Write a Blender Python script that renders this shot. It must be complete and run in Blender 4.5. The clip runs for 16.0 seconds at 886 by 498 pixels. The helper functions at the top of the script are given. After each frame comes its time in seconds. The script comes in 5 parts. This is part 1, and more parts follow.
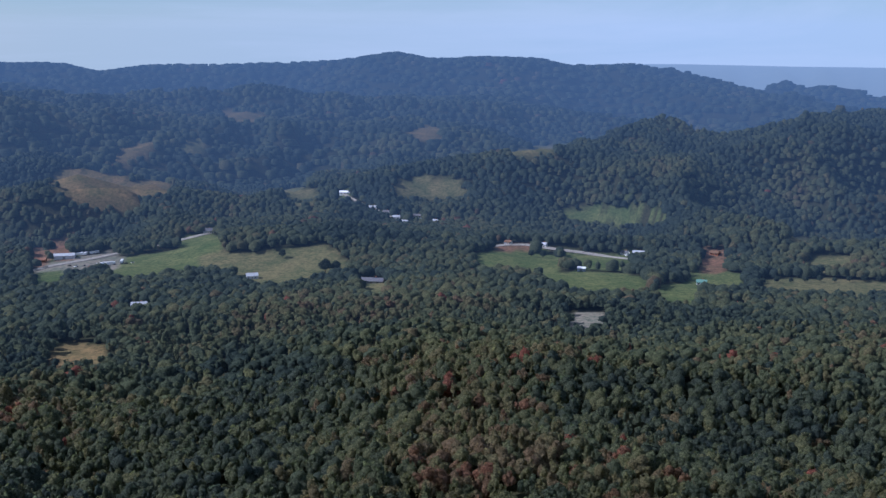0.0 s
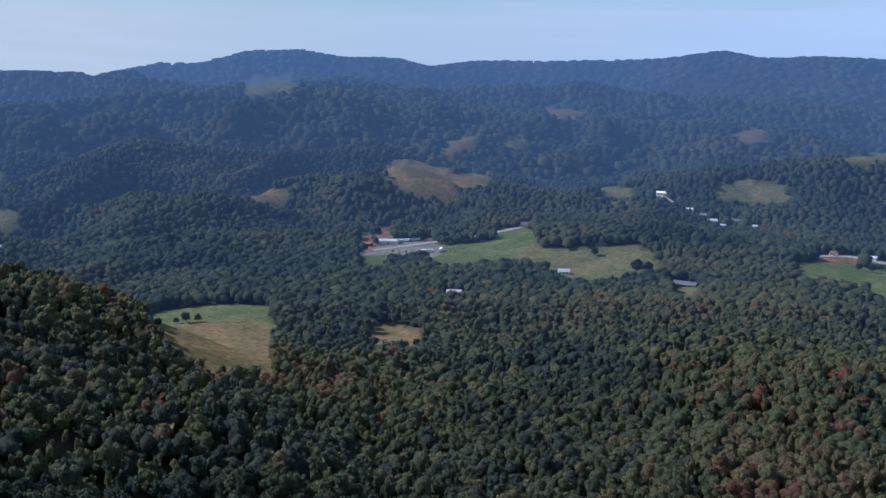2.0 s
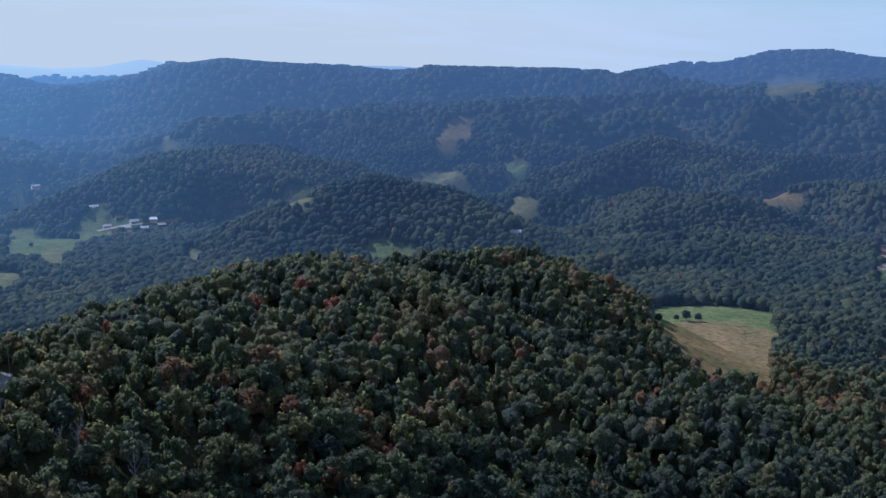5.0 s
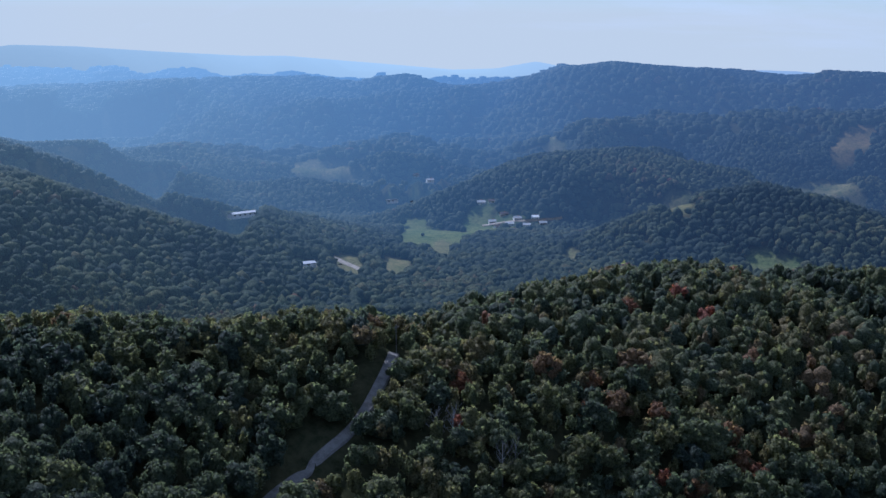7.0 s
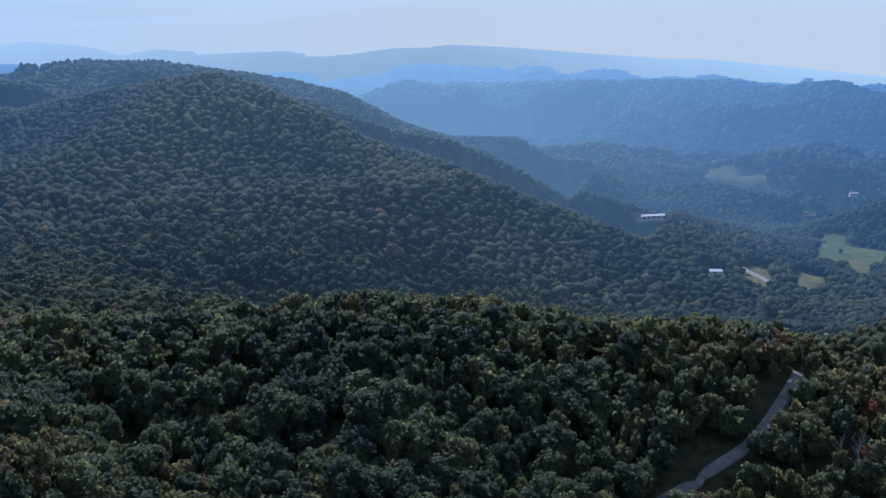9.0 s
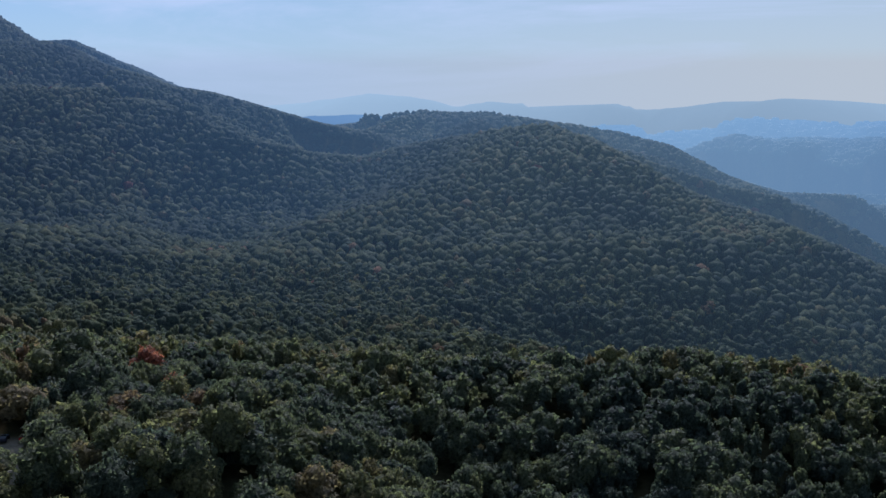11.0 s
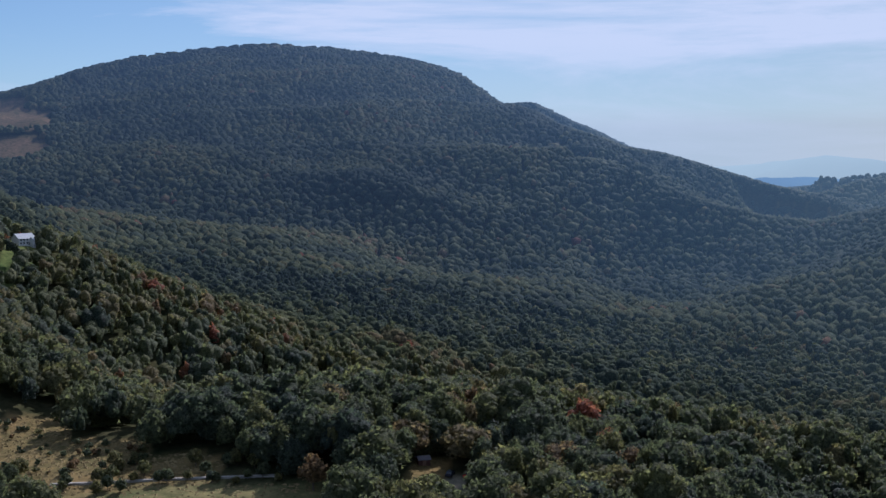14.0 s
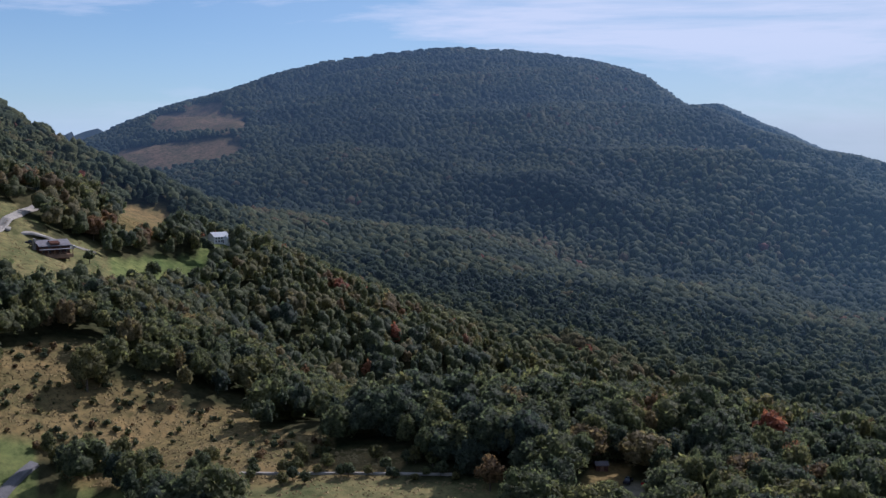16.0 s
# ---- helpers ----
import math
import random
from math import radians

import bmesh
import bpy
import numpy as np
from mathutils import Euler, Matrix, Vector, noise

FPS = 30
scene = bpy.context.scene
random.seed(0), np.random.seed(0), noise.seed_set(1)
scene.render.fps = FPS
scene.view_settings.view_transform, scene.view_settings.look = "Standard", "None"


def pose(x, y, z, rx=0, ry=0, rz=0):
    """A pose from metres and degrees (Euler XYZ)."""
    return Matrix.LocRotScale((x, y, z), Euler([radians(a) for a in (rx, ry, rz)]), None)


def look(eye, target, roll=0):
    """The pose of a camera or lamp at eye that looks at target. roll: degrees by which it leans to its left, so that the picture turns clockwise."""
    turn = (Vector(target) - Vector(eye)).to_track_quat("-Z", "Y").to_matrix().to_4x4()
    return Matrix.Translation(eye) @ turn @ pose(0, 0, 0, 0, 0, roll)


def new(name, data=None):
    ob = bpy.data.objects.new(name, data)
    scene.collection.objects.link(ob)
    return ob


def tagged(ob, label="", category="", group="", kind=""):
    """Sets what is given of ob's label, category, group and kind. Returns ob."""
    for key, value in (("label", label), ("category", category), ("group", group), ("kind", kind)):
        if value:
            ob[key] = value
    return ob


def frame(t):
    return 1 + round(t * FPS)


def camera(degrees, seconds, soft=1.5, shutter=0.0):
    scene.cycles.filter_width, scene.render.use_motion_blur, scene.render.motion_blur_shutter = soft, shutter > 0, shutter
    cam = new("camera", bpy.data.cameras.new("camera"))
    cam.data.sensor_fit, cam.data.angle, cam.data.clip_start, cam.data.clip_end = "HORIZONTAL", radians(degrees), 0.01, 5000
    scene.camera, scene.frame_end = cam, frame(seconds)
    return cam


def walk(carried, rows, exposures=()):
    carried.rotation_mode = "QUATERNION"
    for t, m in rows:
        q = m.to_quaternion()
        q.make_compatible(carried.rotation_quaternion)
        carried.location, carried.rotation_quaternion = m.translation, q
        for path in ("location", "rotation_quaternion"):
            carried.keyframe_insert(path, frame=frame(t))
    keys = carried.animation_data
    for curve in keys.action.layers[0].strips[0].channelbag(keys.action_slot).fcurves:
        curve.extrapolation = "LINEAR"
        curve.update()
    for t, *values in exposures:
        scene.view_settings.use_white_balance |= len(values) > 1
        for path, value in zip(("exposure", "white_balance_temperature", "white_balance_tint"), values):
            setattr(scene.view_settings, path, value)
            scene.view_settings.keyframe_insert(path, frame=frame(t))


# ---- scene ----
# The eye hangs over a wooded saddle and turns to the left where it is.
EYE = 250.0
EXPO = 0.25
cam = camera(43.11, 16.0, soft=1.5)
ROWS = [  # seconds, turn to the left, pitch, roll
    (0.0, 0.00, -11.19, -0.36),
    (0.5, 4.02, -11.17, -0.30),
    (1.0, 8.01, -11.18, -0.27),
    (1.5, 11.99, -11.17, -0.18),
    (2.0, 16.18, -11.23, -0.10),
    (2.5, 20.42, -11.21, 0.04),
    (3.0, 24.33, -11.21, 0.12),
    (3.5, 28.60, -11.23, 0.24),
    (3.7, 30.40, -11.24, 0.29),
    (5.8, 49.45, -11.05, -0.52),
    (6.0, 51.33, -11.03, -0.44),
    (6.5, 56.21, -10.97, -0.47),
    (7.0, 61.55, -10.90, -0.36),
    (7.5, 66.86, -10.84, -0.17),
    (8.0, 72.19, -10.80, -0.07),
    (8.5, 77.90, -10.77, 0.07),
    (9.0, 82.45, -10.74, 0.17),
    (9.2, 84.31, -10.74, 0.19),
    (11.3, 101.65, -7.75, 0.25),
    (11.5, 103.63, -7.54, 0.22),
    (12.0, 108.55, -7.05, 0.29),
    (12.5, 113.61, -6.54, 0.37),
    (13.0, 115.64, -6.06, 0.51),
    (13.5, 118.29, -5.64, 0.54),
    (14.0, 121.40, -5.31, 0.67),
    (14.5, 122.94, -5.29, 0.62),
    (15.0, 125.35, -5.29, 0.66),
    (15.5, 127.84, -5.28, 0.67),
    (16.0, 130.62, -5.29, 0.65),
]
walk(cam, [(t, pose(0, 0, EYE, 0, 0, yaw) @ pose(0, 0, 0, 90 + pitch, 0, 0) @ pose(0, 0, 0, 0, 0, roll)) for t, yaw, pitch, roll in ROWS],
     exposures=[(0.0, EXPO + 0.02, 4960, 23), (3.5, EXPO + 0.18, 4800, 21), (6.5, EXPO + 0.2, 4760, 21), (9.2, EXPO + 0.2, 4820, 21), (11.3, EXPO + 0.0, 5180, 21), (13.0, EXPO + 0.04, 5320, 21), (16.0, EXPO + 0.1, 5460, 23)])
# ---- sky and sun ----
SUN_AZ, SUN_EL = 93.0, 40.0      # degrees to the left of north, degrees up


def way(az, el=0.0):
    a, e = radians(az), radians(el)
    return Vector((-math.sin(a) * math.cos(e), math.cos(a) * math.cos(e), math.sin(e)))


sun = new("sun", bpy.data.lights.new("sun", "SUN"))
sun.data.energy, sun.data.angle, sun.data.color = 4.6, radians(0.6), (1.0, 0.93, 0.82)
sun.matrix_world = look(way(SUN_AZ, SUN_EL) * 3000, (0, 0, 0))

world = bpy.data.worlds.new("sky")
scene.world = world
world.use_nodes = True
wt = world.node_tree
wt.nodes.clear()


def node(tree, kind, **sets):
    n = tree.nodes.new(kind)
    for key, value in sets.items():
        n.inputs[key].default_value = value
    return n


def blend(tree, how="MIX"):
    n = tree.nodes.new("ShaderNodeMix")
    n.data_type, n.blend_type = "RGBA", how
    n.inputs["Factor"].default_value = 1.0
    return n


def ramp(tree, stops):
    n = tree.nodes.new("ShaderNodeValToRGB")
    el = n.color_ramp.elements
    while len(el) < len(stops):
        el.new(0.5)
    for e, (p, c) in zip(el, stops):
        e.position, e.color = p, (*c, 1)
    return n


def reader(tree, name):
    n = tree.nodes.new("ShaderNodeAttribute")
    n.attribute_name = name
    return n


sky = node(wt, "ShaderNodeTexSky")
sky.sky_type, sky.sun_disc = "NISHITA", False
sky.sun_elevation, sky.sun_rotation = radians(SUN_EL), radians(-SUN_AZ)
sky.altitude, sky.air_density, sky.dust_density, sky.ozone_density = 1500.0, 1.0, 0.25, 3.0
coord = node(wt, "ShaderNodeTexCoord")
flat = node(wt, "ShaderNodeMapping")
flat.inputs["Scale"].default_value, flat.inputs["Location"].default_value = (2.2, 2.2, 16.0), (0.19, -4.61, 1.48)
streaks = node(wt, "ShaderNodeTexNoise", Scale=0.9, Detail=11.0, Roughness=0.64, Distortion=0.5)
band = node(wt, "ShaderNodeValToRGB")
band.color_ramp.elements[0].position, band.color_ramp.elements[1].position = 0.475, 0.62
band.color_ramp.elements[0].color, band.color_ramp.elements[1].color = (0, 0, 0, 1), (0.8, 0.8, 0.8, 1)
mixed = blend(wt)
mixed.inputs["B"].default_value = (7.9, 8.4, 8.9, 1)
back = node(wt, "ShaderNodeBackground", Strength=0.067)
wout = node(wt, "ShaderNodeOutputWorld")
wt.links.new(coord.outputs["Generated"], flat.inputs["Vector"])
wt.links.new(flat.outputs[0], streaks.inputs["Vector"])
wt.links.new(streaks.outputs["Fac"], band.inputs["Fac"])
high = ramp(wt, [(0.0, (0.25, 0.25, 0.25)), (0.02, (0.35, 0.35, 0.35)), (0.09, (1, 1, 1))])
cloud = blend(wt, "MULTIPLY")
wt.links.new(band.outputs["Color"], cloud.inputs["A"])
wt.links.new(high.outputs[0], cloud.inputs["B"])
wt.links.new(cloud.outputs["Result"], mixed.inputs["Factor"])
height_in = node(wt, "ShaderNodeSeparateXYZ")
wt.links.new(coord.outputs["Generated"], height_in.inputs[0])
veil = blend(wt)
veil_hue = ramp(wt, [(0.3, (0.63, 0.78, 0.88)), (0.72, (0.63, 0.73, 0.72)), (0.96, (0.75, 0.76, 0.64))])
veil_light = blend(wt, "MULTIPLY")
veil_light.inputs["B"].default_value = (9.0, 9.0, 9.0, 1)
wt.links.new(veil_hue.outputs[0], veil_light.inputs["A"])
wt.links.new(veil_light.outputs["Result"], veil.inputs["B"])
thin = ramp(wt, [(0.0, (0.9, 0.9, 0.9)), (0.012, (0.72, 0.72, 0.72)), (0.035, (0.34, 0.34, 0.34)), (0.1, (0.2, 0.2, 0.2)), (0.2, (0.15, 0.15, 0.15)), (0.45, (0.34, 0.34, 0.34)), (1.0, (0.38, 0.38, 0.38))])
wt.links.new(height_in.outputs["Z"], thin.inputs[0])
wt.links.new(height_in.outputs["Z"], high.inputs[0])
glow = wt.nodes.new("ShaderNodeVectorMath")
glow.operation, glow.inputs[1].default_value = "DOT_PRODUCT", way(SUN_AZ - 8, 4)
wt.links.new(coord.outputs["Generated"], glow.inputs[0])
paler = ramp(wt, [(0.5, (0, 0, 0)), (0.85, (0.32, 0.32, 0.32)), (1.0, (0.46, 0.46, 0.46))])
wt.links.new(glow.outputs["Value"], paler.inputs[0])
high_cloud = wt.nodes.new("ShaderNodeVectorMath")
high_cloud.operation, high_cloud.inputs[1].default_value = "DOT_PRODUCT", way(62, 4)
wt.links.new(coord.outputs["Generated"], high_cloud.inputs[0])
wt.links.new(high_cloud.outputs["Value"], veil_hue.inputs[0])
hazy = blend(wt, "ADD")
wt.links.new(thin.outputs[0], hazy.inputs["A"])
wt.links.new(paler.outputs[0], hazy.inputs["B"])
wt.links.new(hazy.outputs["Result"], veil.inputs["Factor"])
deep = blend(wt, "MULTIPLY")
deep.inputs["B"].default_value = (0.74, 0.87, 0.87, 1)
wt.links.new(sky.outputs[0], deep.inputs["A"])
wt.links.new(deep.outputs["Result"], veil.inputs["A"])
wt.links.new(veil.outputs["Result"], mixed.inputs["A"])
wt.links.new(mixed.outputs["Result"], back.inputs["Color"])
wt.links.new(back.outputs[0], wout.inputs["Surface"])

# ---- the lie of the land ----
# Each crest: (bearing to the left of north, distance, angle of its treetops seen from the eye); steepness; roundness of the top; how far the gentle slope reaches
CANOPY = 13.0
TAIL = [(103, 1960, -2.07), (101.1, 1940, -1.35), (99.8, 1940, -1.11), (96.8, 1950, -1.0), (94.5, 1980, -1.4), (90.4, 2000, -1.95), (87.4, 2050, -2.7), (84.7, 2100, -4.1), (80, 2150, -5.8), (76, 2200, -8.0)]
CRESTS = [
    # wooded ridge across the hollow, with the saddle that the gravel road crosses, and its end knoll
    ([(137, 345, -12.7), (132, 340, -12.3), (128, 335, -12.2), (121, 345, -12.3), (112, 368, -12.7), (105, 375, -13.5), (97, 375, -13.75), (90, 375, -13.45), (86, 385, -13.0), (80, 395, -13.45), (72, 405, -14.2), (67.3, 415, -13.8),
      (64.2, 420, -16.2), (60, 440, -14.2), (55, 480, -12.7), (50, 530, -11.6), (48, 550, -11.4), (44.7, 575, -12.2), (42.6, 600, -11.4), (38.9, 640, -11.0), (34, 690, -13.5), (31, 720, -15.4), (28.7, 740, -17.8)], 0.5, 26),
    # long slope that falls away into the valley
    ([(2, 90, -50), (2, 425, -23.5), (4, 700, -17.0), (6, 960, -14.2)], 0.10, 160, 330),
    ([(-22, 420, -23.0), (-24, 700, -16.3), (-22, 900, -14.3)], 0.12, 120, 200),
    # spur that runs down from the mountain into the bowl
    ([(142, 1150, -3.0), (139, 1180, -3.4), (135, 1220, -4.5), (127, 1250, -4.75), (122.1, 1230, -6.4), (117, 1200, -7.1), (106.5, 1120, -9.8), (98.8, 1050, -12.2), (92, 1000, -14.6)], 0.15, 40, 800),
    # the mountain and the ridge that leaves it
    ([(152, 2000, -1.5), (149.0, 2050, -0.14), (147.0, 2130, 0.7), (144.3, 2230, 1.85), (141.6, 2330, 2.6), (138.8, 2400, 3.63), (136.0, 2440, 4.32), (133.1, 2450, 4.71), (130.6, 2450, 4.96), (127.4, 2430, 4.88), (125.0, 2400, 4.67), (123.6, 2370, 4.47), (122.2, 2340, 4.16), (120.8, 2310, 3.70), (119.3, 2280, 2.96), (118.2, 2250, 2.29),
      (116.6, 2220, 1.75), (115.7, 2200, 1.2), (113.6, 2150, 0.6), (112.2, 2120, 0.06), (110.7, 2090, -0.13), (109.6, 2060, -0.4), (107.9, 2040, -0.89), (105.1, 2000, -1.69), (103, 1960, -2.07)], 0.275, 45),
    ([(118.5, 2900, 2.1), (117.0, 2900, 2.26), (116.2, 2900, 1.87), (115.0, 2900, 1.31), (113.6, 2900, 0.76), (112.2, 2900, 0.06), (110.5, 2900, -0.3)], 0.4, 40),
    # spurs of the mountain's face
    ([(132, 2350, 4.0), (131, 1950, 1.4), (130, 1650, -1.6), (129, 1450, -3.9)], 0.28, 140),
    ([(121, 2250, 3.2), (118.5, 1900, 1.7), (115, 1650, -0.8), (111, 1500, -3.4)], 0.30, 140),
    # the rounded hill before it
    ([(105.8, 1600, -3.2), (103, 1550, -3.4), (99.5, 1460, -2.55), (96.8, 1400, -2.1), (93.8, 1350, -1.68), (91.5, 1350, -2.4), (89.6, 1360, -3.3), (86.2, 1400, -5.1), (82.4, 1440, -6.2), (78, 1480, -8.0),
      (75, 1500, -9.0), (72, 1500, -10.0)], 0.33, 40),
    # steep hill above the farmhouse
    ([(156, 1000, 3.2), (163, 700, 3.0), (172, 500, 2.0)], 0.5, 25),
    # knoll of the white house
    ([(150, 650, -3.3), (142.3, 640, -3.9), (139.8, 690, -5.0), (137.5, 770, -6.2)], 0.62, 22),
    # level floor of the bowl
    ([(131, 560, -12.4), (131.5, 680, -10.2), (131.5, 850, -8.1), (131, 1050, -6.5), (130, 1200, -5.5)], 0.12, 80, 420),
    # hills about the valley
    ([(61, 1800, -7.6), (58.2, 1850, -6.6), (55.3, 1900, -5.85), (52.3, 1900, -5.62), (49.6, 1850, -6.2), (47.4, 1800, -7.3)], 0.52, 35),
    ([(51, 1450, -8.8), (48.8, 1450, -7.9), (45.5, 1450, -7.2), (42.8, 1420, -7.8), (39.7, 1380, -9.2)], 0.52, 30),
    ([(37.4, 2000, -7.1), (33.9, 2050, -6.0), (31.3, 2100, -5.23), (28.2, 2150, -5.6), (25.3, 2200, -6.0), (22, 2250, -6.1), (19.6, 2250, -5.85), (17.3, 2200, -6.4), (13, 2150, -7.3)], 0.5, 35),
    ([(34, 1500, -9.74), (31.1, 1550, -8.9), (28.1, 1600, -7.89), (25.8, 1650, -8.4), (23.8, 1650, -9.1), (20.9, 1600, -9.9)], 0.52, 30),
    ([(20.7, 1850, -7.1), (18.1, 1850, -6.5), (15.9, 1850, -7.2), (13.4, 1800, -7.55), (10, 1750, -8.3)], 0.5, 30),
    ([(10, 1350, -9.9), (5.5, 1340, -9.7), (3, 1330, -10.2), (0, 1280, -11.0)], 0.30, 30),
    ([(4, 1950, -8.0), (-1.9, 1900, -6.28), (-5.1, 1900, -5.7), (-8.5, 1900, -6.1), (-11.9, 1950, -6.2), (-15.9, 2100, -5.16), (-19.3, 2200, -4.15), (-21.5, 2250, -4.24), (-26, 2300, -4.0)], 0.30, 50),
    ([(78, 2600, -5.5), (75, 2500, -5.2), (72.5, 2450, -5.9), (69.7, 2400, -6.4), (66.8, 2500, -5.35), (63.9, 2500, -5.1), (60.5, 2500, -6.1)], 0.33, 40),
    ([(51.6, 2450, -5.4), (49.7, 2500, -4.3), (46.8, 2550, -3.95), (41.4, 2650, -3.7), (38, 2700, -3.45), (33.9, 2800, -3.2), (26.7, 2900, -2.9), (24.5, 2900, -2.44), (22.5, 2900, -2.85), (18, 2900, -3.6), (14, 2900, -4.4)], 0.30, 50),
    ([(20, 3000, -4.8), (12, 3000, -4.2), (5, 2900, -4.6), (0, 2800, -4.9)], 0.3, 50),
    ([(16, 3500, -3.5), (8, 3500, -3.3), (2, 3400, -3.6), (-5, 3400, -3.9), (-10, 3300, -4.4)], 0.3, 60),
    # far ranges
    ([(66, 3300, -3.6), (63.9, 3350, -3.1), (61, 3400, -2.7), (58.2, 3450, -2.3), (55.4, 3500, -1.7), (53, 3500, -1.39), (50.9, 3500, -1.6), (47.1, 3500, -1.75), (44.8, 3500, -2.0), (40.5, 3500, -1.92),
      (38, 3500, -1.95), (35, 3500, -2.15), (32, 3500, -2.5), (27, 3450, -3.0)], 0.30, 60),
    ([(33, 4300, -2.2), (30, 4300, -1.65), (28.2, 4300, -1.72), (25.8, 4250, -1.1), (23.4, 4200, -1.0), (21.3, 4200, -1.43), (18.5, 4150, -1.52), (16.8, 4100, -2.0)], 0.26, 70),
    ([(18, 4300, -1.95), (16.8, 4300, -1.95), (14.3, 4300, -1.64), (10.8, 4300, -1.68), (5.2, 4250, -1.54), (2.3, 4200, -1.15), (0.6, 4200, -1.5), (-1.9, 4200, -1.4), (-4.8, 4200, -1.5), (-6.2, 4150, -1.84),
      (-8.4, 4100, -1.95), (-11.8, 4000, -2.6), (-14.5, 3900, -3.26), (-17.2, 3800, -3.8), (-20, 3700, -4.15)], 0.28, 50),
    ([(-6, 4800, -1.9), (-8, 4800, -1.7), (-12, 4800, -1.71), (-17, 4800, -1.81), (-27, 4800, -1.9)], 0.28, 60),
    ([(50, 4700, -1.85), (47.7, 4700, -1.75), (45.4, 4700, -1.7), (40.8, 4700, -1.9), (33.9, 4700, -2.05)], 0.28, 60),
    ([(85.3, 3600, -3.3), (82.9, 3600, -2.52), (79.1, 3600, -2.33), (75.1, 3600, -2.08), (72.3, 3600, -2.03), (69.0, 3600, -2.15), (65.6, 3600, -2.53), (63.9, 3600, -2.34), (61.2, 3600, -2.62)], 0.28, 50),
    ([(112, 4850, -0.9), (107.8, 4850, -0.77), (105.5, 4850, -0.57), (102.6, 4850, -0.13), (101.2, 4850, -0.25), (99.9, 4850, -0.78), (98.6, 4850, -0.86), (96.5, 4850, -0.51), (95.4, 4850, -0.81), (92.4, 4850, -0.67), (91.1, 4850, -0.62), (89.9, 4850, -0.84), (88.3, 4850, -0.86), (86.6, 4850, -0.67), (84.9, 4850, -0.44), (82.6, 4850, -0.38), (82.0, 4850, -0.26), (79.2, 4850, -0.37), (76.4, 4850, -0.58), (74.1, 4850, -0.73), (71.4, 4850, -0.89), (69.5, 4850, -0.9), (65.3, 4850, -1.27), (61, 4850, -1.66), (58.2, 4850, -1.6)], 0.25, 60),
    ([(84, 4600, -1.55), (74, 4600, -1.45), (66, 4600, -1.7), (60, 4600, -1.9)], 0.25, 60),
    ([(59.5, 4750, -1.75), (58.2, 4750, -1.5), (56.8, 4750, -1.27), (55.4, 4750, -1.55), (53, 4750, -1.8)], 0.28, 50),
    # the tail of the mountain's ridge
    (TAIL, 0.36, 45),
    # foot of the mountain behind the bowl
    ([(113, 1600, -3.6), (108, 1650, -4.2), (104, 1620, -4.4)], 0.25, 80),
    # level ground of the yard and the grass
    ([(116, 300, -15.2), (126, 300, -14.9), (136, 300, -14.75)], 0.08, 30, 45),
]
# saddle ground where the farm stands: bearing, distance, height
FARM = [(185, 120, 158), (140, 280, 162), (146, 350, 163), (150, 430, 165), (149, 500, 185), (150, 560, 192), (151, 640, 200), (153, 760, 214)]


def lattice(x, y, seed):
    """Smooth value noise in -1..1 over a unit lattice."""
    xi, yi = np.floor(x).astype(np.int64), np.floor(y).astype(np.int64)
    fx, fy = x - xi, y - yi
    fx, fy = fx * fx * (3 - 2 * fx), fy * fy * (3 - 2 * fy)

    def corner(i, j):
        n = ((xi + i) * 374761393 + (yi + j) * 668265263 + seed * 974634777) & 0xFFFFFFFF
        n = ((n ^ (n >> 13)) * 1274126177) & 0xFFFFFFFF
        return ((n ^ (n >> 16)) & 0xFFFF) / 32767.5 - 1.0
    return (corner(0, 0) * (1 - fx) + corner(1, 0) * fx) * (1 - fy) + (corner(0, 1) * (1 - fx) + corner(1, 1) * fx) * fy


def fractal(x, y, size, octaves, seed):
    total, gain = 0.0, 1.0
    for k in range(octaves):
        total = total + gain * lattice(x / size + 13.7 * k, y / size - 7.1 * k, seed + k)
        size, gain = size * 0.5, gain * 0.5
    return total


def crest_distance(x, y, line, steep):
    """Distance to the place of a crest that rules the slope here, its height, and how far along the crest it lies."""
    best, top, along, gone = np.full(x.shape, 1e9), np.zeros(x.shape), np.zeros(x.shape), 0.0
    for (x0, y0, z0), (x1, y1, z1) in zip(line, line[1:]):
        dx, dy = x1 - x0, y1 - y0
        s = np.clip(((x - x0) * dx + (y - y0) * dy) / (dx * dx + dy * dy + 1e-9), 0, 1)
        d = np.hypot(x - x0 - s * dx, y - y0 - s * dy)
        z = z0 + s * (z1 - z0)
        rules = z - steep * d > top - steep * best
        best, top, along = np.where(rules, d, best), np.where(rules, z, top), np.where(rules, gone + s * math.hypot(dx, dy), along)
        gone += math.hypot(dx, dy)
    return best, top, along


def ribs(along, d, width, seed):
    """Side spurs (+) and hollows (-) that run down from a crest, -0.5..0.5."""
    bend = 0.5 * lattice(along / 300.0, d / 260.0, seed + 3)
    return 0.42 - np.abs(lattice(along / width + bend, d / (5 * width) + 0.7 * seed, seed)) * 0.9 + 0.35 * (0.4 - np.abs(lattice(2.3 * along / width + bend, d / (3 * width), seed + 9)))


def refine(points):
    """Crest points in metres, with the bends between them rounded."""
    az, r, el = (np.array(c, float) for c in zip(*points))
    s = np.linspace(0, len(az) - 1, (len(az) - 1) * 3 + 1)
    k = np.arange(len(az))
    az, r, el = (np.interp(s, k, c) for c in (az, r, el))
    return az, r, el


